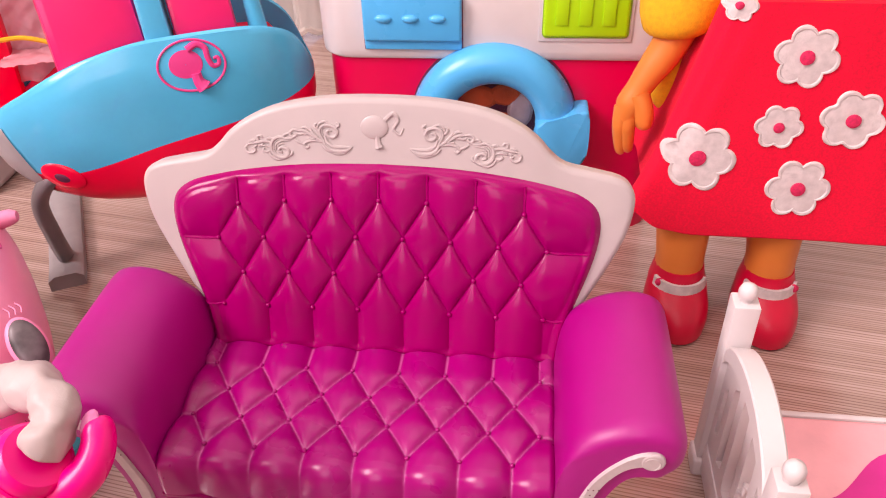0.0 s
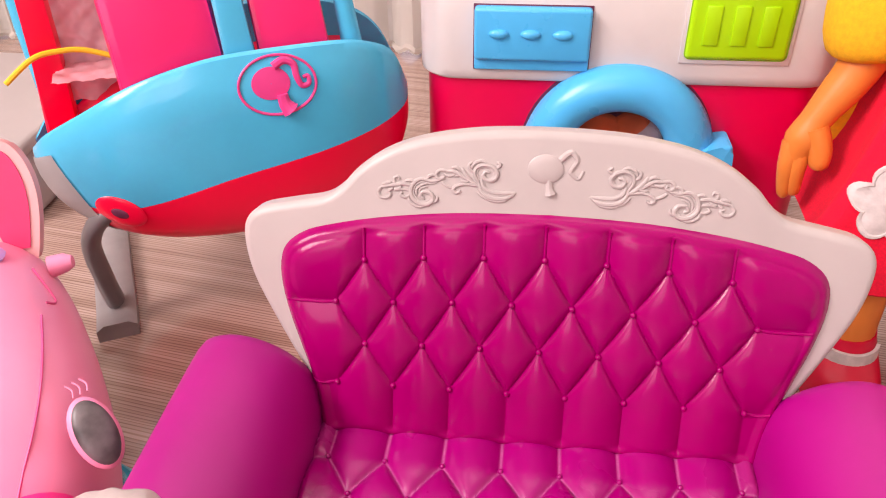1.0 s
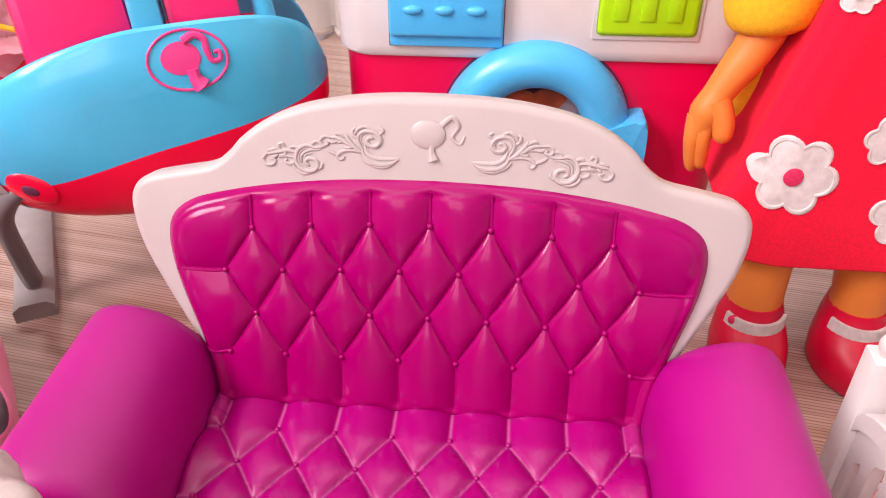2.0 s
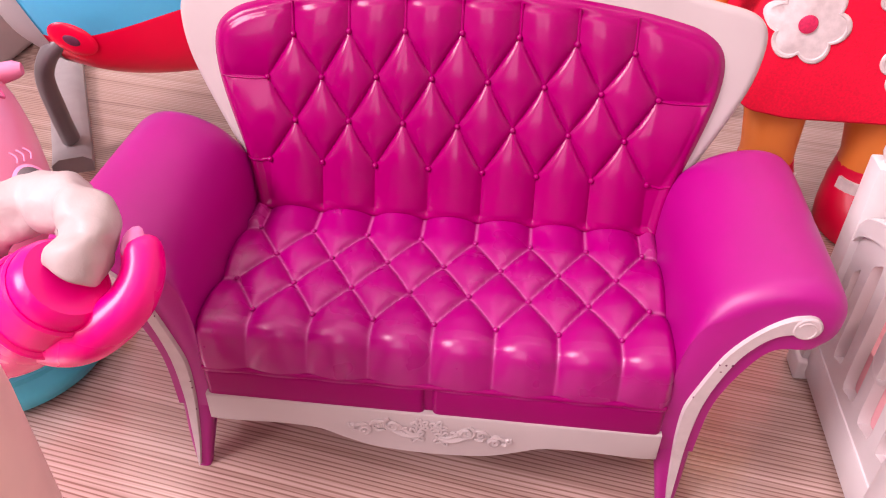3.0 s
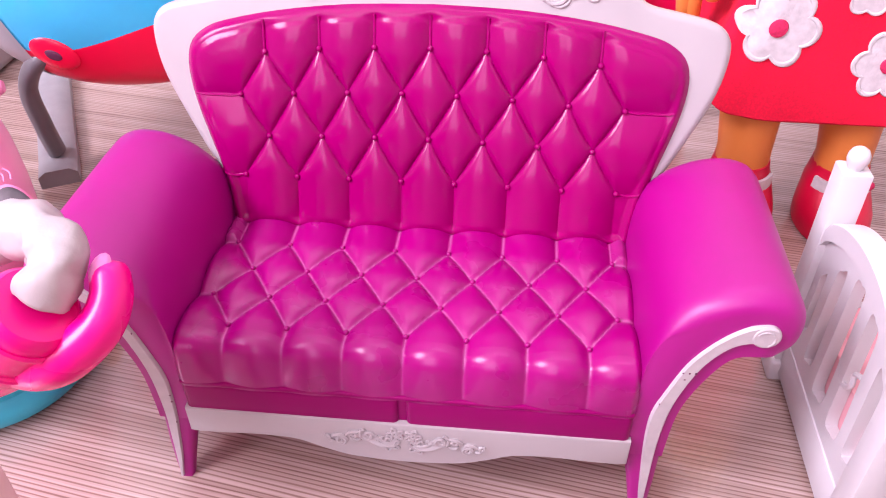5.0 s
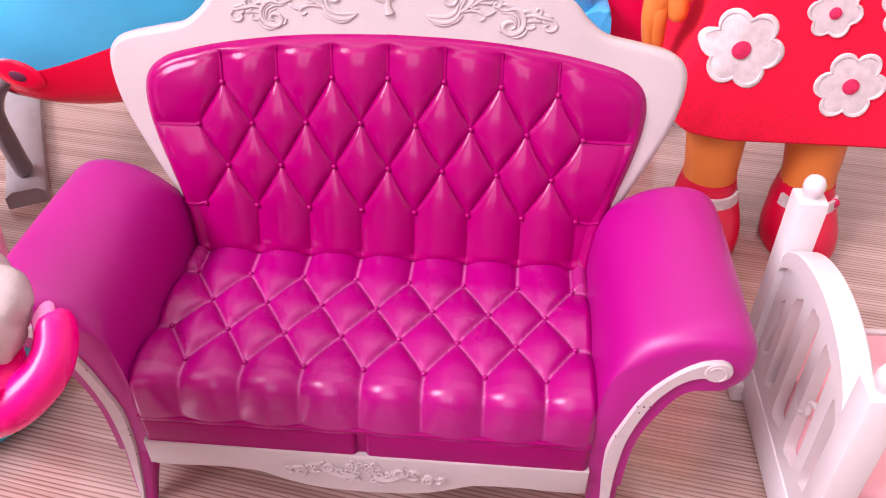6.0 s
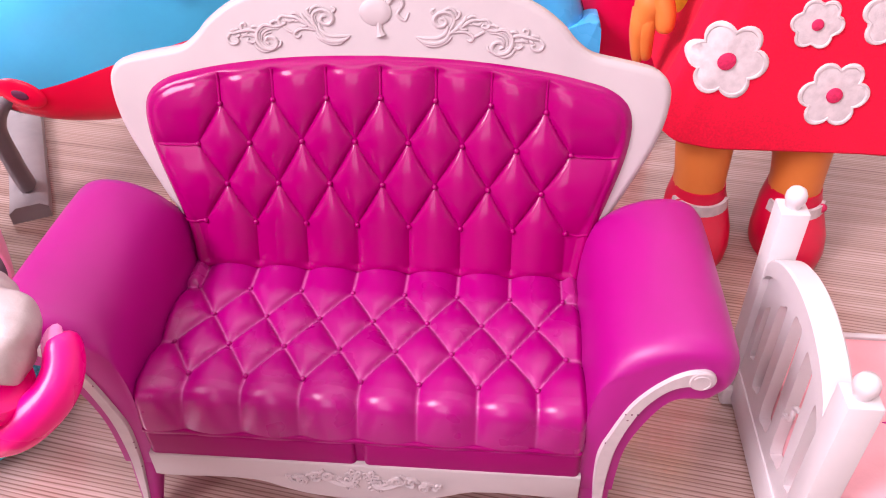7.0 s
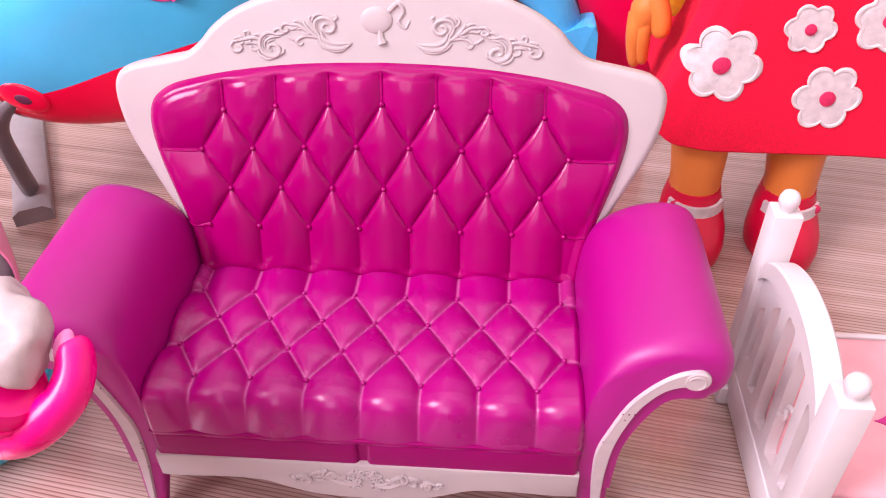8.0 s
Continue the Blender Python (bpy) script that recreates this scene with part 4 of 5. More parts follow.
    bm = bmesh.new()
    ring = [O + a * A + f * (width(a) * 0.9) * N + Vector((0, 0, 0.128)) for f, row in ((1, aa[2:-1]), (-1, aa[2:-1][::-1])) for a in row]
    for p in ring:
        p.z = min(p.z, curve(TOP, (p - O).dot(A)) - 0.008)
    vs = [bm.verts.new(p) for p in ring]
    bm.faces.new(vs)
    bmesh.ops.solidify(bm, geom=bm.faces[:], thickness=0.002)
    part("cabin_floor", bm, RED, t, "red cabin floor")
    # cabin: quilted seat, red lever, blue pillar
    bm = bmesh.new()
    seat_o, sa, sn = O - 0.092 * A - 0.014 * N, A, N
    rows = []
    for j in range(60):
        v = 0.115 + 0.10 * j / 59
        row = []
        for i in range(50):
            u = -0.017 + 0.040 * i / 49
            h = 0.0012 + 0.0015 * math.cos(570 * u + 0.8 * math.sin(v * 260)) * math.cos(520 * v)
            e = 1 - abs((u - 0.003) / 0.0205) ** 4
            row.append(seat_o + u * sa + (h + 0.004 * e) * sn - (v - 0.115) * 0.15 * sn + Vector((0, 0, v)))
        rows.append(row)
    loft(bm, rows, cap=False, closed=False)
    bmesh.ops.solidify(bm, geom=bm.faces[:], thickness=0.006)
    part("cabin_seat_back", bm, SEATPINK, t, "pale pink quilted cabin seat")
    bm = bmesh.new()
    rows = []
    for j in range(18):
        d = 0.028 * j / 17
        rows.append([seat_o + (-0.017 + 0.040 * i / 25) * sa + d * sn + Vector((0, 0, 0.133 + 0.0018 * tuft(i / 7, d / 0.012))) for i in range(26)])
    loft(bm, rows, cap=False, closed=False)
    bmesh.ops.solidify(bm, geom=bm.faces[:], thickness=0.02)
    part("cabin_seat", bm, SEATPINK, t)
    bm = bmesh.new()
    slab(bm, [(-0.1220, 0.098), (-0.1060, 0.098), (-0.1050, 0.140), (-0.1040, 0.24), (-0.1150, 0.24), (-0.1180, 0.145)], lambda u, v, w: O + u * A + (-0.003 - w) * N + Vector((0, 0, v)), 0.010, 0.002)
    part("cabin_strut", bm, RED, t, "red cabin strut")
    bm = bmesh.new()
    tube(bm, [O - 0.1165 * A - 0.020 * N + Vector((0, 0, 0.105)), O - 0.121 * A - 0.028 * N + Vector((0, 0, 0.150)), O - 0.122 * A - 0.032 * N + Vector((0, 0, 0.24))], [0.0065, 0.0060, 0.006], 14)
    part("front_pillar", bm, BLUE, t, "blue front pillar")
    bm = bmesh.new()
    tube(bm, smooth_line([O - 0.1290 * A + 0.010 * N + Vector((0, 0, 0.135)), O - 0.1150 * A + 0.006 * N + Vector((0, 0, 0.1445)), O - 0.103 * A + 0.002 * N + Vector((0, 0, 0.1455)), O - 0.0920 * A + 0.000 * N + Vector((0, 0, 0.1440)), O - 0.0760 * A + 0.000 * N + Vector((0, 0, 0.1380))], 8), 0.0014, 8)
    part("handle_tube", bm, TUBE, t, "thin yellow tube")
    # skids
    for x, y in ((-0.002, 0.019), (0.105, 0.060)):
        d = Vector((x, y, 0))
        bm = bmesh.new()
        pts = smooth_line([Vector((-0.200, 0.172, 0.070)), Vector((-0.214, 0.160, 0.072)), Vector((-0.2265, 0.158, 0.055)), Vector((-0.2270, 0.160, 0.030)), Vector((-0.2265, 0.163, 0.012))], 6)
        tube(bm, [p + d for p in pts], [0.0062] * len(pts), 12, 0.8)
        part("skid_leg", bm, GREY, t, "curved grey skid leg")
        bm = bmesh.new()
        run = [Vector((-0.219, 0.146, 0.006)), Vector((-0.226, 0.160, 0.006)), Vector((-0.245, 0.195, 0.006)), Vector((-0.285, 0.270, 0.006)), Vector((-0.300, 0.295, 0.010))]
        rings = []
        for p in run:
            s = Vector((0.88, 0.47, 0)) * 0.0105
            rings.append([p + d - s - Vector((0, 0, 0.006)), p + d + s - Vector((0, 0, 0.006)), p + d + s + Vector((0, 0, 0.001)), p + d + s * 0.6 + Vector((0, 0, 0.004)), p + d - s * 0.6 + Vector((0, 0, 0.004)), p + d - s + Vector((0, 0, 0.001))])
        loft(bm, rings)
        part("skid_runner", bm, RUNNER, t, "flat grey skid runner")


# ---- toy washing machine ----
def washer():
    m = put_down(-0.064, 0.2530, 1.5, 1.015)
    t = thing("toy_washing_machine", "white and magenta toy washing machine with a blue round door", "toy washing machine", m=m)

    def section(z, grow=0.0):
        r, x0, x1, y0, y1 = 0.018, 0.0 - grow, 0.204 + grow, 0.0 - grow, 0.165 + grow
        pts = []
        for cx, cy, a0 in ((x1 - r, y0 + r, -90), (x1 - r, y1 - r, 0), (x0 + r, y1 - r, 90), (x0 + r, y0 + r, 180)):
            for i in range(7):
                a = radians(a0 + 15 * i)
                pts.append(Vector((cx + r * math.cos(a), cy + r * math.sin(a), z)))
        return pts
    bm = bmesh.new()
    loft(bm, [section(0.0), section(0.1188)])
    part("lower_body", bm, MAGENTA, t, "magenta lower body")
    bm = bmesh.new()
    loft(bm, [section(0.1182, 0.0015), section(0.1198, 0.0028), section(0.124, 0.0032), section(0.175, 0.0032), section(0.182, -0.001), section(0.186, -0.008)])
    part("upper_body", bm, TOYWHITE, t, "white upper body")
    bm = bmesh.new()
    box(bm, (0.0255, -0.0055, 0.1250), (0.0820, -0.002, 0.1315), 0.0008)
    box(bm, (0.0255, -0.0085, 0.1308), (0.0820, -0.002, 0.1570), 0.0018, 3)
    drawer = part("drawer", bm, TOYBLUE, t, "blue detergent drawer")
    bm = bmesh.new()
    box(bm, (0.0249, -0.0038, 0.1244), (0.0826, -0.0028, 0.1576), 0.0004)
    part("drawer_surround", bm, CHIP, t, "dark drawer gap")
    for i in range(3):
        bm = bmesh.new()
        ball(bm, (0.0375 + 0.0155 * i, -0.0085, 0.1445), (0.0050, 0.0022, 0.0024), 16, 8)
        part("button", bm, TOYBLUE, drawer)
    bm = bmesh.new()
    box(bm, (0.1275, -0.0062, 0.1328), (0.1762, -0.002, 0.1710), 0.0028, 4)
    panel = part("control_panel", bm, GREEN, t, "lime green control panel")
    for i in range(3):
        bm = bmesh.new()
        box(bm, (0.1345 + 0.0130 * i, -0.0072, 0.1405), (0.1420 + 0.0130 * i, -0.0055, 0.1600), 0.0009)
        part("key", bm, GREEN, panel)
    bm = bmesh.new()
    box(bm, (0.1255, -0.0042, 0.1303), (0.1782, -0.0030, 0.1735), 0.0006)
    part("panel_surround", bm, TOYWHITE, t)
    # door
    cx, cz = 0.1008, 0.0793
    bm = bmesh.new()
    rings = []
    for i in range(64):
        a = 2 * math.pi * i / 64
        ring = []
        for j in range(14):
            b = 2 * math.pi * j / 14
            r = 0.0378 + 0.0122 * math.cos(b)
            ring.append(Vector((cx + r * math.cos(a), -0.004 + 0.0125 * math.sin(b), cz + r * math.sin(a))))
        rings.append(ring)
    rings.append(rings[0])
    loft(bm, rings, cap=False)
    bmesh.ops.remove_doubles(bm, verts=bm.verts[:], dist=1e-6)
    door = part("door_ring", bm, TOYBLUE, t, "blue round door ring")
    bm = bmesh.new()
    line = smooth_line([(0.1265, 0.082, 0), (0.140, 0.0880, 0), (0.154, 0.0925, 0), (0.1578, 0.088, 0), (0.1578, 0.064, 0), (0.153, 0.0555, 0), (0.143, 0.0535, 0), (0.131, 0.064, 0)], 4, True)
    slab(bm, [(p.x, p.y) for p in line], lambda u, v, w: Vector((u, -0.0175 + w, v)), 0.0175, 0.002, 3)
    part("latch", bm, TOYBLUE, door, "blue door latch")
    bm = bmesh.new()
    lathe(bm, [(0.0, -0.0055), (0.012, -0.0052), (0.021, -0.0040), (0.0262, -0.0015)], (cx, 0, cz), 32, "y")
    part("porthole", bm, GLASS, door, "clear porthole")
    for x, z, rx, rz, mat in ((-0.010, 0.014, 0.013, 0.008, PRINT), (0.007, 0.016, 0.010, 0.007, PRINT), (0.016, 0.006, 0.008, 0.012, PRINT2), (-0.002, -0.006, 0.02, 0.012, PRINT)):
        bm = bmesh.new()
        ball(bm, (cx + x, -0.0008, cz + z), (rx, 0.0012, rz), 16, 6)
        part("laundry_print", bm, mat, door, "faded orange laundry print")
    bm = bmesh.new()
    lathe(bm, [(0.0260, -0.0005), (0.0505, -0.0005), (0.0509, 0.0012)], (cx, 0, cz), 48, "y")
    part("door_seam", bm, CHIP, t, "dark seam round the door")


# ---- doll: one plain mesh ----
def doll():
    bm = bmesh.new()

    def add(make, index):
        before = set(bm.faces)
        make()
        for f in bm.faces:
            if f not in before:
                f.material_index = index
    CX, CY = 0.1850, 0.1900

    def radii(z):
        k = (z - 0.066) / 0.115
        return 0.077 - 0.033 * k, 0.049 - 0.011 * k

    def skirt(a, z, lift=0.0):
        rx, ry = radii(z)
        f = 1 + 0.024 * math.sin(5 * a + 0.6) * max(0, (0.14 - z) / 0.08) + 0.010 * math.sin(11 * a + 30 * z) * max(0, (0.16 - z) / 0.09) + 0.006 * math.sin(19 * a - 45 * z)
        c, q = math.cos(a), math.sin(a)
        wide = (0.86 + 0.14 * smoothstep(0.0, 0.55, -q)) * abs(c) ** 0.35
        return Vector((CX + (rx * f + lift) * math.copysign(wide, c), CY + (ry * f + lift) * math.copysign(abs(q) ** 0.42, q), z + (0.003 * math.sin(a * 2 + 0.8) + 0.013 * smoothstep(0.03, 0.072, -rx * c)) * max(0, (0.11 - z) / 0.05)))

    def make_skirt():
        rings = [[skirt(2 * math.pi * i / 120, 0.071, -0.02) for i in range(120)]]
        for z, d in ((0.0655, -0.004), (0.0650, -0.0012), (0.0662, 0.0), (0.075, 0), (0.082, 0), (0.09, 0), (0.10, 0), (0.11, 0), (0.12, 0), (0.13, 0), (0.14, 0), (0.15, 0), (0.16, 0), (0.17, 0), (0.182, 0)):
            rings.append([skirt(2 * math.pi * i / 120, z, d) for i in range(120)])
        loft(bm, rings)

    def near_angle(x, z):
        """The angle on the front of the skirt at which it passes x."""
        a0, a1 = radians(206), radians(334)
        for _ in range(20):
            mid = (a0 + a1) / 2
            if skirt(mid, z).x < x:
                a0 = mid
            else:
                a1 = mid
        return (a0 + a1) / 2

    def on_front(x, z, lift):
        return skirt(near_angle(x, z), z, lift)

    def flower(x, z, r, turn, index):
        rings = []
        for k, lift in ((1.0, -0.0006), (1.0, 0.0003), (0.96, 0.0009), (0.89, 0.0009), (0.86, 0.0004), (0.6, 0.0008), (0.3, 0.0006), (0.02, 0.0006)):
            ring = []
            for i in range(60):
                b = 2 * math.pi * i / 60
                rr = r * k * (0.80 + 0.26 * abs(math.cos(3 * b + turn)) ** 0.8)
                ring.append(on_front(x + rr * math.cos(b), z + rr * math.sin(b), lift))
            rings.append(ring)
        loft(bm, rings)

    def disc(x, z, r):
        loft(bm, [[on_front(x + r * k * math.cos(b), z + r * k * math.sin(b), h) for b in (2 * math.pi * i / 24 for i in range(24))] for k, h in ((1.0, 0.0), (1.0, 0.0014), (0.6, 0.0019), (0.05, 0.0019))])
    add(make_skirt, 1)
    for x, z, r, turn in ((0.1418, 0.1074, 0.0168, 0.3), (0.1909, 0.0935, 0.0147, 0.0), (0.1812, 0.1583, 0.0140, 0.6), (0.1757, 0.1247, 0.0108, 0.2), (0.2076, 0.1290, 0.0142, 0.5), (0.1494, 0.1798, 0.0070, 0.1)):
        add(lambda: flower(x, z, r, turn, 2), 2)
        add(lambda: disc(x, z, r * 0.23), 3)
    # legs, shoes, straps
    for x, lean in ((0.1445, -0.001), (0.1925, -0.001)):
        add(lambda: tube(bm, [(x - lean, 0.160, 0.018), (x - lean * 0.5, 0.160, 0.04), (x, 0.162, 0.055), (x + lean, 0.168, 0.09)], [0.0132, 0.0130, 0.0142, 0.0160], 20), 0)

        def shoe():
            rings = []
            for z, w, y0, y1 in ((0.0, 0.0149, 0.130, 0.176), (0.002, 0.0171, 0.1265, 0.1785), (0.010, 0.0178, 0.1260, 0.1785), (0.018, 0.0174, 0.1285, 0.1780), (0.024, 0.0165, 0.1345, 0.1770), (0.030, 0.0157, 0.1420, 0.1760), (0.038, 0.0138, 0.1455, 0.1755), (0.0415, 0.0134, 0.1462, 0.1750), (0.0418, 0.0115, 0.1480, 0.1735)):
                cy, ry = (y0 + y1) / 2, (y1 - y0) / 2
                rings.append([Vector((x - lean + w * math.cos(a), cy + ry * math.sin(a), z * 0.82)) for a in (2 * math.pi * i / 28 for i in range(28))])
            loft(bm, rings)
        add(shoe, 5)

        def strap():
            rings = []
            for i in range(13):
                a = radians(205 + 130 * i / 12)
                c = Vector((x - lean + 0.0150 * math.cos(a), 0.1590 + 0.0166 * math.sin(a), 0.0270))
                o = Vector((math.cos(a), math.sin(a), 0))
                rings.append([c - o * 0.001 + Vector((0, 0, -0.0030)), c + o * 0.0010 + Vector((0, 0, -0.0030)), c + o * 0.0004 + Vector((0, 0, 0.0028)), c - o * 0.0012 + Vector((0, 0, 0.0028))])
            loft(bm, rings)
        add(strap, 2)
        add(lambda: ball(bm, (x - lean - 0.011 if x < 0.17 else x - lean + 0.0115, 0.1485, 0.0275), (0.0028, 0.0018, 0.0026), 12, 8), 3)
    # blouse, puffed sleeve, arm
    add(lambda: loft(bm, [[Vector((CX + rx * math.cos(a), CY + ry * math.sin(a), z)) for a in (2 * math.pi * i / 36 for i in range(36))] for z, rx, ry in ((0.178, 0.0440, 0.0345), (0.19, 0.045, 0.035), (0.215, 0.043, 0.033), (0.232, 0.032, 0.026), (0.240, 0.016, 0.014))]), 4)
    add(lambda: tube(bm, smooth_line([(0.150, 0.196, 0.222), (0.140, 0.196, 0.200), (0.1335, 0.193, 0.178), (0.130, 0.190, 0.160), (0.1300, 0.189, 0.153)], 4), [0.016, 0.018, 0.020, 0.021, 0.0215, 0.0225, 0.0230, 0.0232, 0.0230, 0.0225, 0.0215, 0.0205, 0.0195, 0.0180, 0.0165, 0.0145, 0.0125], 24), 4)
    add(lambda: tube(bm, smooth_line([(0.1330, 0.190, 0.165), (0.1265, 0.187, 0.147), (0.1175, 0.184, 0.132), (0.1125, 0.1825, 0.122), (0.1095, 0.182, 0.112), (0.1090, 0.1825, 0.100), (0.1098, 0.1835, 0.0925)], 4), [0.0099, 0.0099, 0.0097, 0.0095, 0.0090, 0.0086, 0.0083, 0.0077, 0.0072, 0.0069, 0.0067, 0.0067, 0.0071, 0.0074, 0.0076, 0.0069, 0.0067, 0.0062, 0.0056, 0.0050, 0.0044, 0.0039, 0.0034, 0.0028, 0.0020], 18), 0)
    add(lambda: tube(bm, smooth_line([(0.1140, 0.180, 0.124), (0.1175, 0.177, 0.115), (0.1180, 0.1755, 0.1065)], 4), [0.0056, 0.0056, 0.0055, 0.0053, 0.0051, 0.0049, 0.0046, 0.0041, 0.0024], 12), 0)
    for x, y, tip in ((0.1108, 0.1790, 0.0905), (0.1072, 0.1800, 0.0885)):
        add(lambda: tube(bm, smooth_line([(x, y + 0.002, 0.116), (x - 0.0006, y, 0.107), (x + 0.0002, y + 0.0005, 0.098), (x + 0.0016, y + 0.0015, tip)], 4), [0.0046, 0.0046, 0.0045, 0.0044, 0.0043, 0.0042, 0.0040, 0.0039, 0.0037, 0.0035, 0.0032, 0.0027, 0.0014], 14), 0)
    add(lambda: ball(bm, (0.1330, 0.205, 0.125), (0.012, 0.010, 0.022), 16, 10), 4)
    bm.transform(put_down(0.0001, 0.0126, 0.0, 1.0233))
    tagged(part("doll", bm, [SKIN, DRESS, PATCH, STITCH, BLOUSE, SHOE]), "doll in a red dress with white flower patches and red shoes", "doll")


# ---- pink toy car with ears ----
def bunny():
    m = pose(-0.148, 0.0395, 0, 0, 0, math.degrees(math.atan2(0.8, -0.6)))
    t = thing("toy_car", "pink rounded plastic toy car with upright ears and a dark eye", "toy car", m=m)
    # local x runs from the nose to the tail, local y to the side away from the sofa
    rings = []
    for x, w, h, z0 in ((-0.030, 0.010, 0.030, 0.030), (-0.026, 0.022, 0.050, 0.020), (-0.016, 0.034, 0.070, 0.012), (0.0, 0.043, 0.086, 0.008), (0.022, 0.048, 0.098, 0.008), (0.05, 0.050, 0.104, 0.008), (0.085, 0.049, 0.105, 0.008), (0.115, 0.045, 0.099, 0.010), (0.135, 0.036, 0.085, 0.014), (0.147, 0.020, 0.06, 0.025)):
        ring = []
        for i in range(40):
            a = 2 * math.pi * i / 40
            c, q = math.cos(a), math.sin(a)
            ring.append(Vector((x, 0.046 + w * math.copysign(abs(c) ** 0.75, c), (z0 + h) / 2 + (h - z0) / 2 * math.copysign(abs(q) ** 0.8, q))))
        rings.append(ring)
    fine = []
    for j in range(40):
        col = smooth_line([r[j] for r in rings], 4)
        fine.append(col)
    rings = [[fine[j][i] for j in range(40)] for i in range(len(fine[0]))]
    bm = bmesh.new()
    loft(bm, rings)
    body = part("body", bm, BUNNY, t, "pink rounded body")
    def skin(x, j):
        stations = ((-0.016, 0.034, 0.070, 0.012), (0.0, 0.043, 0.086, 0.008), (0.022, 0.048, 0.098, 0.008), (0.05, 0.050, 0.104, 0.008), (0.085, 0.049, 0.105, 0.008))
        for s0, s1 in zip(stations, stations[1:]):
            if x <= s1[0]:
                break
        f = (x - s0[0]) / (s1[0] - s0[0])
        w, h, z0 = (s0[q] + (s1[q] - s0[q]) * f for q in (1, 2, 3))
        a = 2 * math.pi * j / 40
        c, q = math.cos(a), math.sin(a)
        return Vector((x, 0.046 + w * math.copysign(abs(c) ** 0.75, c), (z0 + h) / 2 + (h - z0) / 2 * math.copysign(abs(q) ** 0.8, q)))
    for pts in ([(-0.016, 11.8), (-0.008, 12.4), (0.0, 13.0), (0.011, 13.6), (0.022, 14.0), (0.036, 14.35), (0.050, 14.6)], [(0.085, 15.0), (0.076, 15.5), (0.067, 16.0), (0.063, 15.8), (0.061, 15.2)]):
        bm = bmesh.new()
        tube(bm, smooth_line([skin(*p) + Vector((0, -0.0003, 0.0006)) for p in pts], 5), 0.00055, 6)
        part("seam", bm, SEAMPINK, body, "moulded seam line")
    inv = pose(-0.150, 0.040, 0, 0, 0, math.degrees(math.atan2(0.8, -0.6))).inverted()
    # eye
    ec = inv @ Vector((-0.1490, 0.0335, 0.0805))
    out = (inv.to_3x3() @ Vector((0.55, -0.45, 0.70))).normalized()
    turn = out.to_track_quat("Z", "Y").to_matrix().to_4x4()
    bm = bmesh.new()
    ball(bm, ec, (0.0078, 0.0134, 0.0032), 28, 10, turn)
    part("eye_rim", bm, BUNNY, body)
    bm = bmesh.new()
    ball(bm, ec + out * 0.0011, (0.0067, 0.0121, 0.0030), 28, 10, turn)
    part("eye", bm, EYE, body, "dark grey oval eye")
    # ears
    for wx, wy in ((-0.2260, 0.1240), (-0.2780, 0.1050)):
        base = inv @ Vector((wx, wy, 0.085))
        lean = (inv.to_3x3() @ Vector((-0.16, 0.30, 1.0))).normalized()
        right = (inv.to_3x3() @ Vector((0.95, 0.3, 0.0))).normalized()
        right = (right - right.dot(lean) * lean).normalized()
        depth = right.cross(lean)
        prof = [(0.0065, -0.002), (0.0100, 0.010), (0.0125, 0.022), (0.0128, 0.033), (0.0105, 0.043), (0.006, 0.0495), (0.0, 0.0515)]
        half = [(p.x, p.y) for p in smooth_line([(x, y, 0) for x, y in prof], 4)]
        bm = bmesh.new()
        slab(bm, mirrored(half), lambda u, v, w: base + u * right + v * lean + (w - 0.003) * depth, 0.006, 0.0018, 3)
        ear = part("ear", bm, EARPINK, t, "pale pink ear")
        bm = bmesh.new()
        slab(bm, [(x * 0.70, 0.005 + y * 0.82) for x, y in mirrored(half)], lambda u, v, w: base + u * right + v * lean + (w - 0.0036) * depth, 0.0072, 0.0005)
        part("ear_lining", bm, EARIN, ear, "hot pink ear lining")
    bm = bmesh.new()
    c = inv @ Vector((-0.2085, 0.1150, 0.0860))
    tube(bm, [c, c + (inv.to_3x3() @ Vector((0.0055, 0.0025, 0.001))), c + (inv.to_3x3() @ Vector((0.0085, 0.0035, 0.0012)))], [0.0048, 0.0042, 0.0026], 14)
    part("side_nub", bm, BUNNY, body)
    bm = bmesh.new()
    ball(bm, inv @ Vector((-0.2330, 0.0920, 0.1010)), (0.012, 0.020, 0.0045), 20, 8)
    part("window_slot", bm, LILAC, body, "lilac window slot")
    # raised lashes beside the eye
    bm = bmesh.new()
    T = Matrix.Translation(ec) @ turn
    for dx in (0.002, 0.0045, 0.007):
        tube(bm, smooth_line([T @ Vector((dx - 0.003, 0.0140, 0.0007)), T @ Vector((dx - 0.0022, 0.0165, 0.0005)), T @ Vector((dx - 0.0035, 0.0190, 0.0))], 5), 0.00035, 6)
    part("lashes", bm, BUNNY, body)
    for x in (0.012, 0.100):
        for y in (0.012, 0.080):
            bm = bmesh.new()
            lathe(bm, [(0.0, -0.006), (0.013, -0.006), (0.0150, -0.004), (0.0150, 0.004), (0.013, 0.006), (0.0, 0.006)], (x, y, 0.015), 24, "y")
            part("wheel", bm, TUBE, t, "yellow wheel")


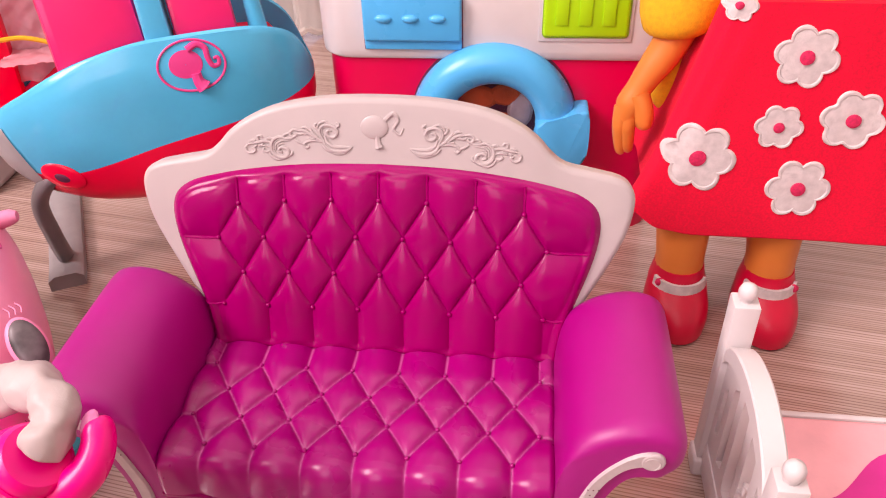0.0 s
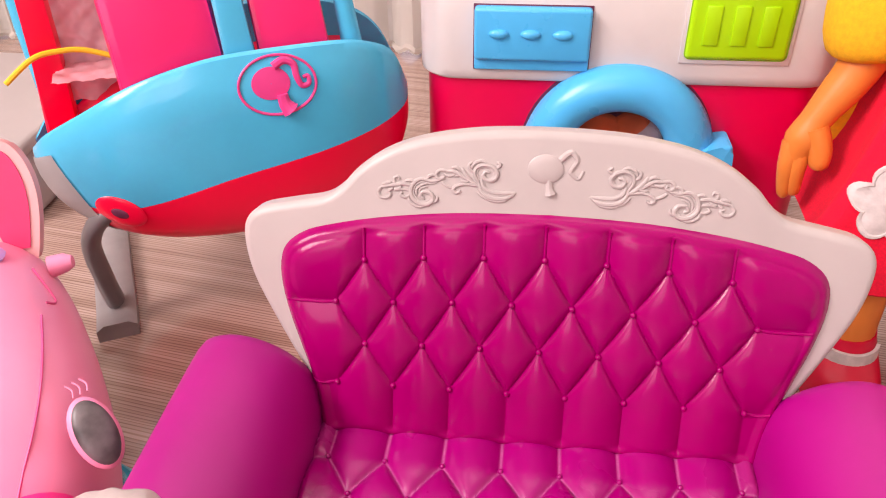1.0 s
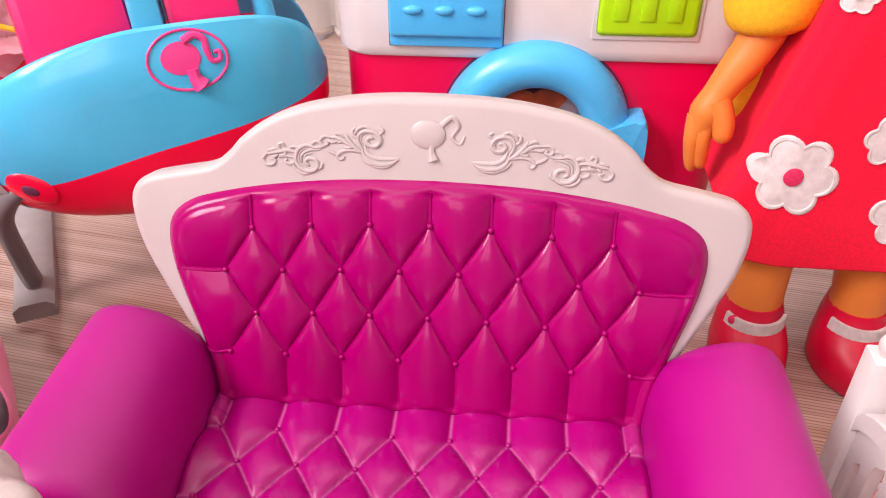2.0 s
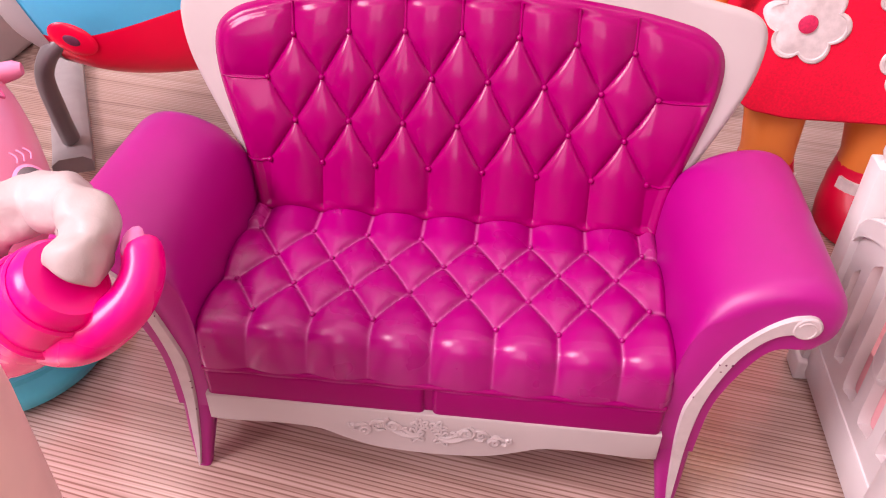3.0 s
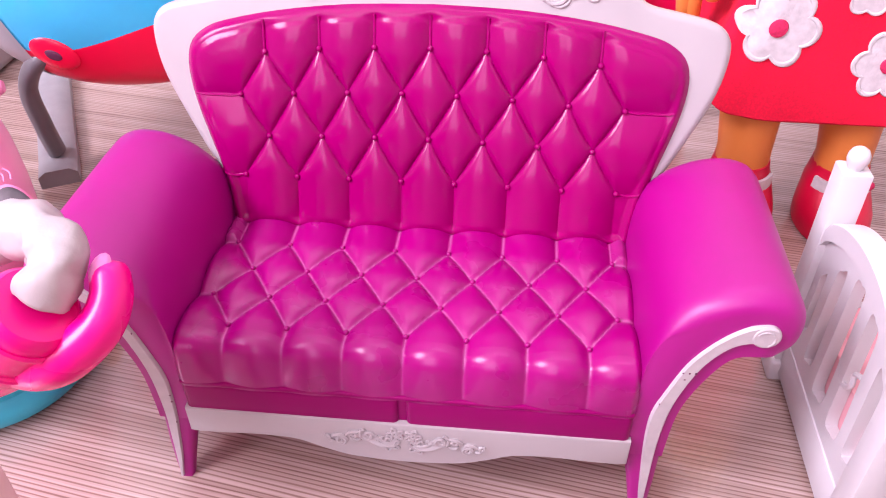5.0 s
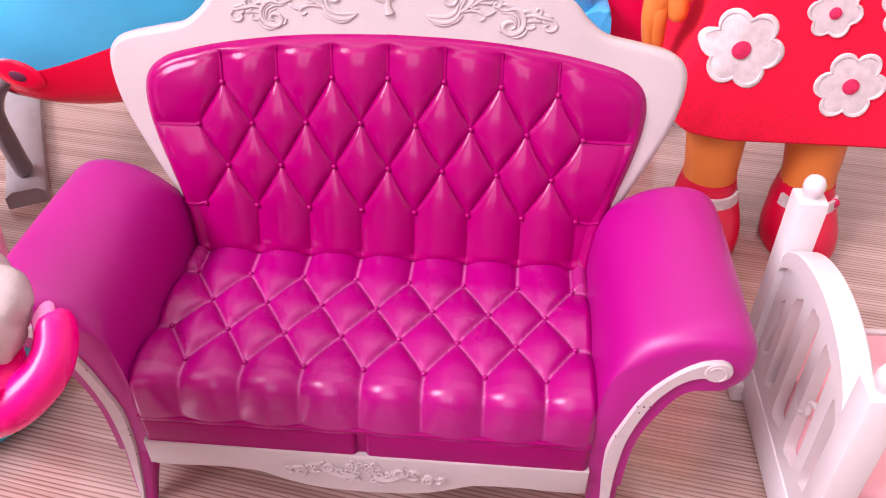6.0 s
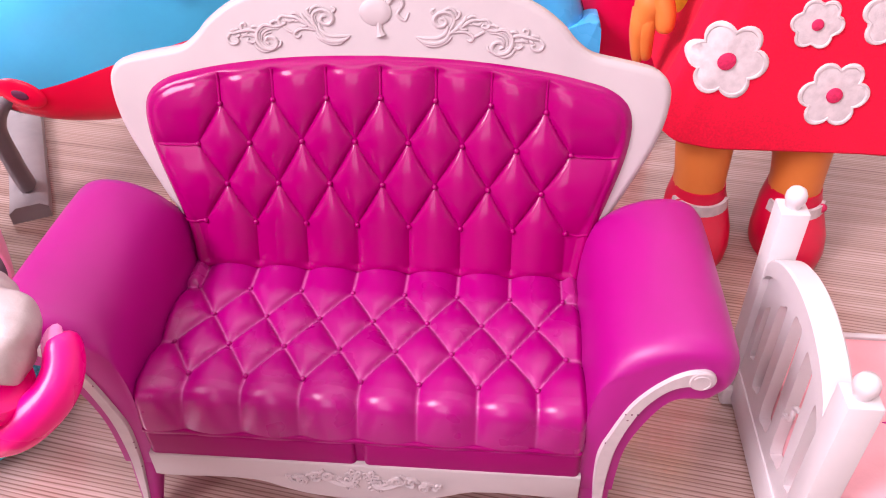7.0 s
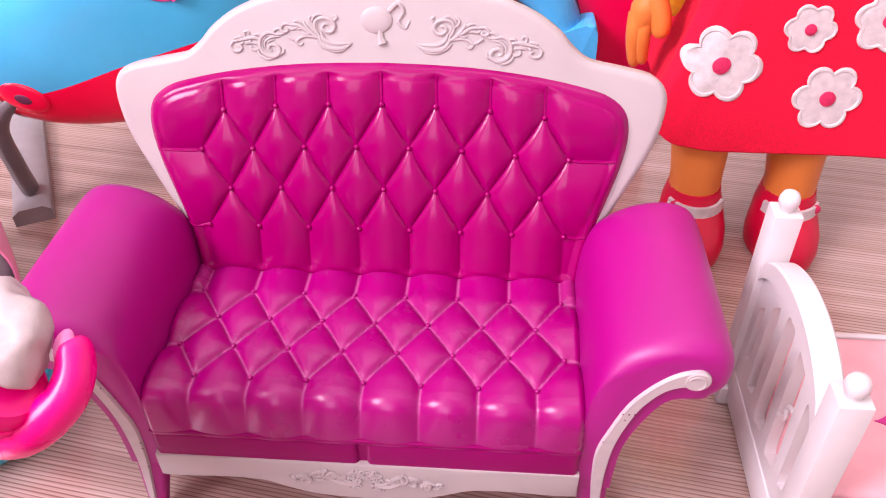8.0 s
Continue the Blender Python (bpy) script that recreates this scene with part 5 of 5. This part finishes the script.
# ---- pink toy with a white lumpy arch on a teal base ----
def float_toy():
    t = thing("bathing_toy", "hot pink toy with a white lumpy arch on a teal base", "toy")
    bm = bmesh.new()
    lathe(bm, [(0.0, 0.0), (0.034, 0.0), (0.0405, 0.003), (0.0428, 0.008), (0.0424, 0.012), (0.0405, 0.0140), (0.0395, 0.0155), (0.0402, 0.0185), (0.0380, 0.0215), (0.0350, 0.0200)], (-0.183, 0.031, 0), 56)
    base = part("base", bm, TEAL, t, "teal round base")
    bm = bmesh.new()
    lathe(bm, [(0.0362, 0.018), (0.0345, 0.027), (0.029, 0.035), (0.018, 0.040), (0.0, 0.042)], (-0.183, 0.031, 0), 40)
    part("glitter_top", bm, GLITTER, base, "teal glitter dome")
    bm = bmesh.new()
    pts = smooth_line([(-0.183, 0.027, 0.032), (-0.142, -0.016, 0.070), (-0.1090, -0.0470, 0.0990), (-0.0905, -0.0540, 0.1135), (-0.0802, -0.0550, 0.1240)], 6)
    k = len(pts)
    rad = [0.0135 + 0.0105 * (1 - i / 17) ** 1.5 if i < 17 else (0.0134, 0.0130, 0.0124, 0.0119, 0.0117, 0.0118, 0.0114, 0.0100)[i - 17] for i in range(k)]
    tube(bm, pts, rad, 32)
    body = part("body", bm, HOT, t, "hot pink leaning body")
    for i in (18, 21):
        bm = bmesh.new()
        d = (pts[i + 1] - pts[i - 1]).normalized()
        side = d.orthogonal().normalized()
        up = d.cross(side)
        r = rad[i]
        tube(bm, [pts[i] + r * (math.cos(a) * side + math.sin(a) * up) for a in (2 * math.pi * j / 32 for j in range(33))], 0.0011, 8)
        part("collar_ring", bm, HOT, body)
    bm = bmesh.new()
    horn = smooth_line([(-0.1180, -0.0420, 0.0950), (-0.1060, -0.0500, 0.1005), (-0.0937, -0.0553, 0.1046), (-0.0830, -0.0587, 0.1068), (-0.0747, -0.0587, 0.1106), (-0.0676, -0.0537, 0.1160), (-0.0656, -0.0475, 0.1215), (-0.0678, -0.0418, 0.1268)], 6)
    k = len(horn)
    tube(bm, horn, [0.0092 - 0.0044 * (i / (k - 1)) ** 0.7 if i < k - 3 else (0.0047, 0.0041, 0.0029)[i - k + 3] for i in range(k)], 24)
    h = part("horn", bm, HOT, body, "curved hot pink horn")
    bm = bmesh.new()
    ball(bm, Vector((-0.0680, -0.0450, 0.1276)), (0.0028, 0.0044, 0.0016), 14, 8, Vector((-0.1, -0.55, 0.8)).to_track_quat("Z", "Y").to_matrix().to_4x4())
    part("worn_tip", bm, HOTTIP, h, "scuffed pale tip")
    # arch of lumps
    path = smooth_line([(-0.0802, -0.0535, 0.1232), (-0.0780, -0.0489, 0.1276), (-0.0792, -0.0423, 0.1306), (-0.0871, -0.0357, 0.1304), (-0.0976, -0.0323, 0.1283), (-0.1086, -0.0347, 0.1232), (-0.1170, -0.0408, 0.1125)], 16)
    bm = bmesh.new()
    tube(bm, path, [0.0064 + 0.0012 * abs(math.sin(i * math.pi / 23 + 0.5)) for i in range(len(path))], 40)
    bm.normal_update()
    lumps = [(v, v.normal.copy()) for v in bm.verts]
    for v, out in lumps:
        p = v.co.copy()
        v.co += out * (0.0024 * noise.noise(p * 110) + 0.0006 * noise.noise(p * 260))
    part("arch", bm, FOAM, t, "white lumpy arch")
    bm = bmesh.new()
    lathe(bm, [(0.0, 0.0), (0.007, 0.0), (0.0082, 0.002), (0.0080, 0.012), (0.006, 0.014), (0.0, 0.014)], (-0.148, 0.050, 0), 20)
    part("peg", bm, ORANGE, t, "small orange peg")


# ---- pale pink toy chair with heart openings ----
def chair():
    t = thing("toy_chair", "pale pink plastic toy chair with heart openings in its back", "toy chair", m=put_down(-0.0045, -0.0109, 0.0, 0.9856))
    cx, y0 = 0.0873, -0.1196
    half = [(0.0, 0.1718), (0.0045, 0.1708), (0.0090, 0.1675), (0.0130, 0.1615), (0.0165, 0.1555), (0.0200, 0.1538), (0.0245, 0.1548), (0.0295, 0.1570), (0.0350, 0.1553), (0.0395, 0.1505), (0.0412, 0.1440), (0.0405, 0.1360), (0.0380, 0.1200), (0.0360, 0.0900)]
    half = [(p.x, p.y) for p in smooth_line([(x, z, 0) for x, z in half], 4)]
    half = [(x, z + 0.0026) for x, z in half]
    line = half + [(-x, z) for x, z in reversed(half) if x > 1e-6]

    def heart(c, z, k):
        return [(c + k * 16 * math.sin(a) ** 3, z + k * (13 * math.cos(a) - 5 * math.cos(2 * a) - 2 * math.cos(3 * a) - math.cos(4 * a))) for a in (2 * math.pi * i / 36 for i in range(36))]
    holes = [heart(0.0, 0.1487, 0.00076), heart(-0.0245, 0.1432, 0.00048), heart(0.0245, 0.1432, 0.00048)]
    middles = {1: 0.0, 2: -0.0245, 3: 0.0245}
    bm = bmesh.new()

    def at(u, z, w):
        return Vector((cx + u, y0 + w + (0.15 - z) * 0.03, z))
    deep, r, steps = 0.0042, 0.0019, 5
    caps = ([], [])
    for n, pts in enumerate([line] + holes):
        k = len(pts)
        area2 = sum(pts[i][0] * pts[(i + 1) % k][1] - pts[(i + 1) % k][0] * pts[i][1] for i in range(k))
        sign = (1 if area2 > 0 else -1) * (1 if pts is line else -1)
        rings = []
        for s in range(2 * steps + 2):
            q = min(s, 2 * steps + 1 - s) / steps * math.pi / 2
            e, w = r * (1 - math.sin(q)), r * (1 - math.cos(q))
            if s > steps:
                w = deep - w
            ring = []
            for i in range(k):
                (xa, za), (xb, zb) = pts[i - 1], pts[(i + 1) % k]
                h = math.hypot(xb - xa, zb - za) or 1
                # the spike at the top of a heart keeps a finer edge
                f = e * min(1.0, abs(pts[i][0] - middles[n]) / (1.4 * r)) if n else e
                u, z = pts[i][0] - (zb - za) / h * sign * f, pts[i][1] + (xb - xa) / h * sign * f
                ring.append(bm.verts.new(at(u, z, w)))
            rings.append(ring)
        for r0, r1 in zip(rings, rings[1:]):
            for i in range(k):
                bm.faces.new((r0[i], r0[(i + 1) % k], r1[(i + 1) % k], r1[i]))
        for cap, ring in zip(caps, (rings[0], rings[-1])):
            cap += [(ring[i], ring[(i + 1) % k]) for i in range(k)]
    for cap in caps:
        edges = [bm.edges.get(pair) for pair in cap]
        bmesh.ops.triangle_fill(bm, use_beauty=True, use_dissolve=False, edges=edges)
    part("backrest", bm, BENCH, t, "pale pink back plate with heart openings")
    bm = bmesh.new()
    box(bm, (cx - 0.033, y0 - 0.052, 0.088), (cx + 0.033, y0 + 0.0085, 0.096), 0.002, 3)
    part("seat", bm, BENCH, t)
    for sx in (-0.028, 0.028):
        for dy in (-0.046, 0.003):
            bm = bmesh.new()
            tube(bm, [(cx + sx, y0 + dy, 0.09), (cx + sx * 1.05, y0 + dy, 0.0)], [0.005, 0.0042], 14)
            part("leg", bm, BENCH, t)


def tower():
    t = thing("toy_tower", "pale pink rounded plastic toy post standing on the floor", "toy")
    bm = bmesh.new()
    lathe(bm, [(0.0, 0.0), (0.020, 0.0), (0.023, 0.003), (0.0235, 0.08), (0.0240, 0.140), (0.0235, 0.155), (0.0210, 0.166), (0.0165, 0.1735), (0.0100, 0.1775), (0.0, 0.179)], (-0.0800, -0.1180, 0), 40)
    part("post", bm, POST, t)


def white_box():
    t = thing("storage_box", "low white plastic storage box on the floor", "box")
    bm = bmesh.new()
    box(bm, (-0.50, 0.262, 0), (-0.327, 0.42, 0.045), 0.008, 4)
    part("body", bm, WHITE, t)
    bm = bmesh.new()
    box(bm, (-0.503, 0.259, 0.0445), (-0.324, 0.423, 0.055), 0.004, 3)
    part("lid", bm, WHITE, t)


white_box()
tower()
bed()
helicopter()
washer()
doll()
bunny()
float_toy()
chair()
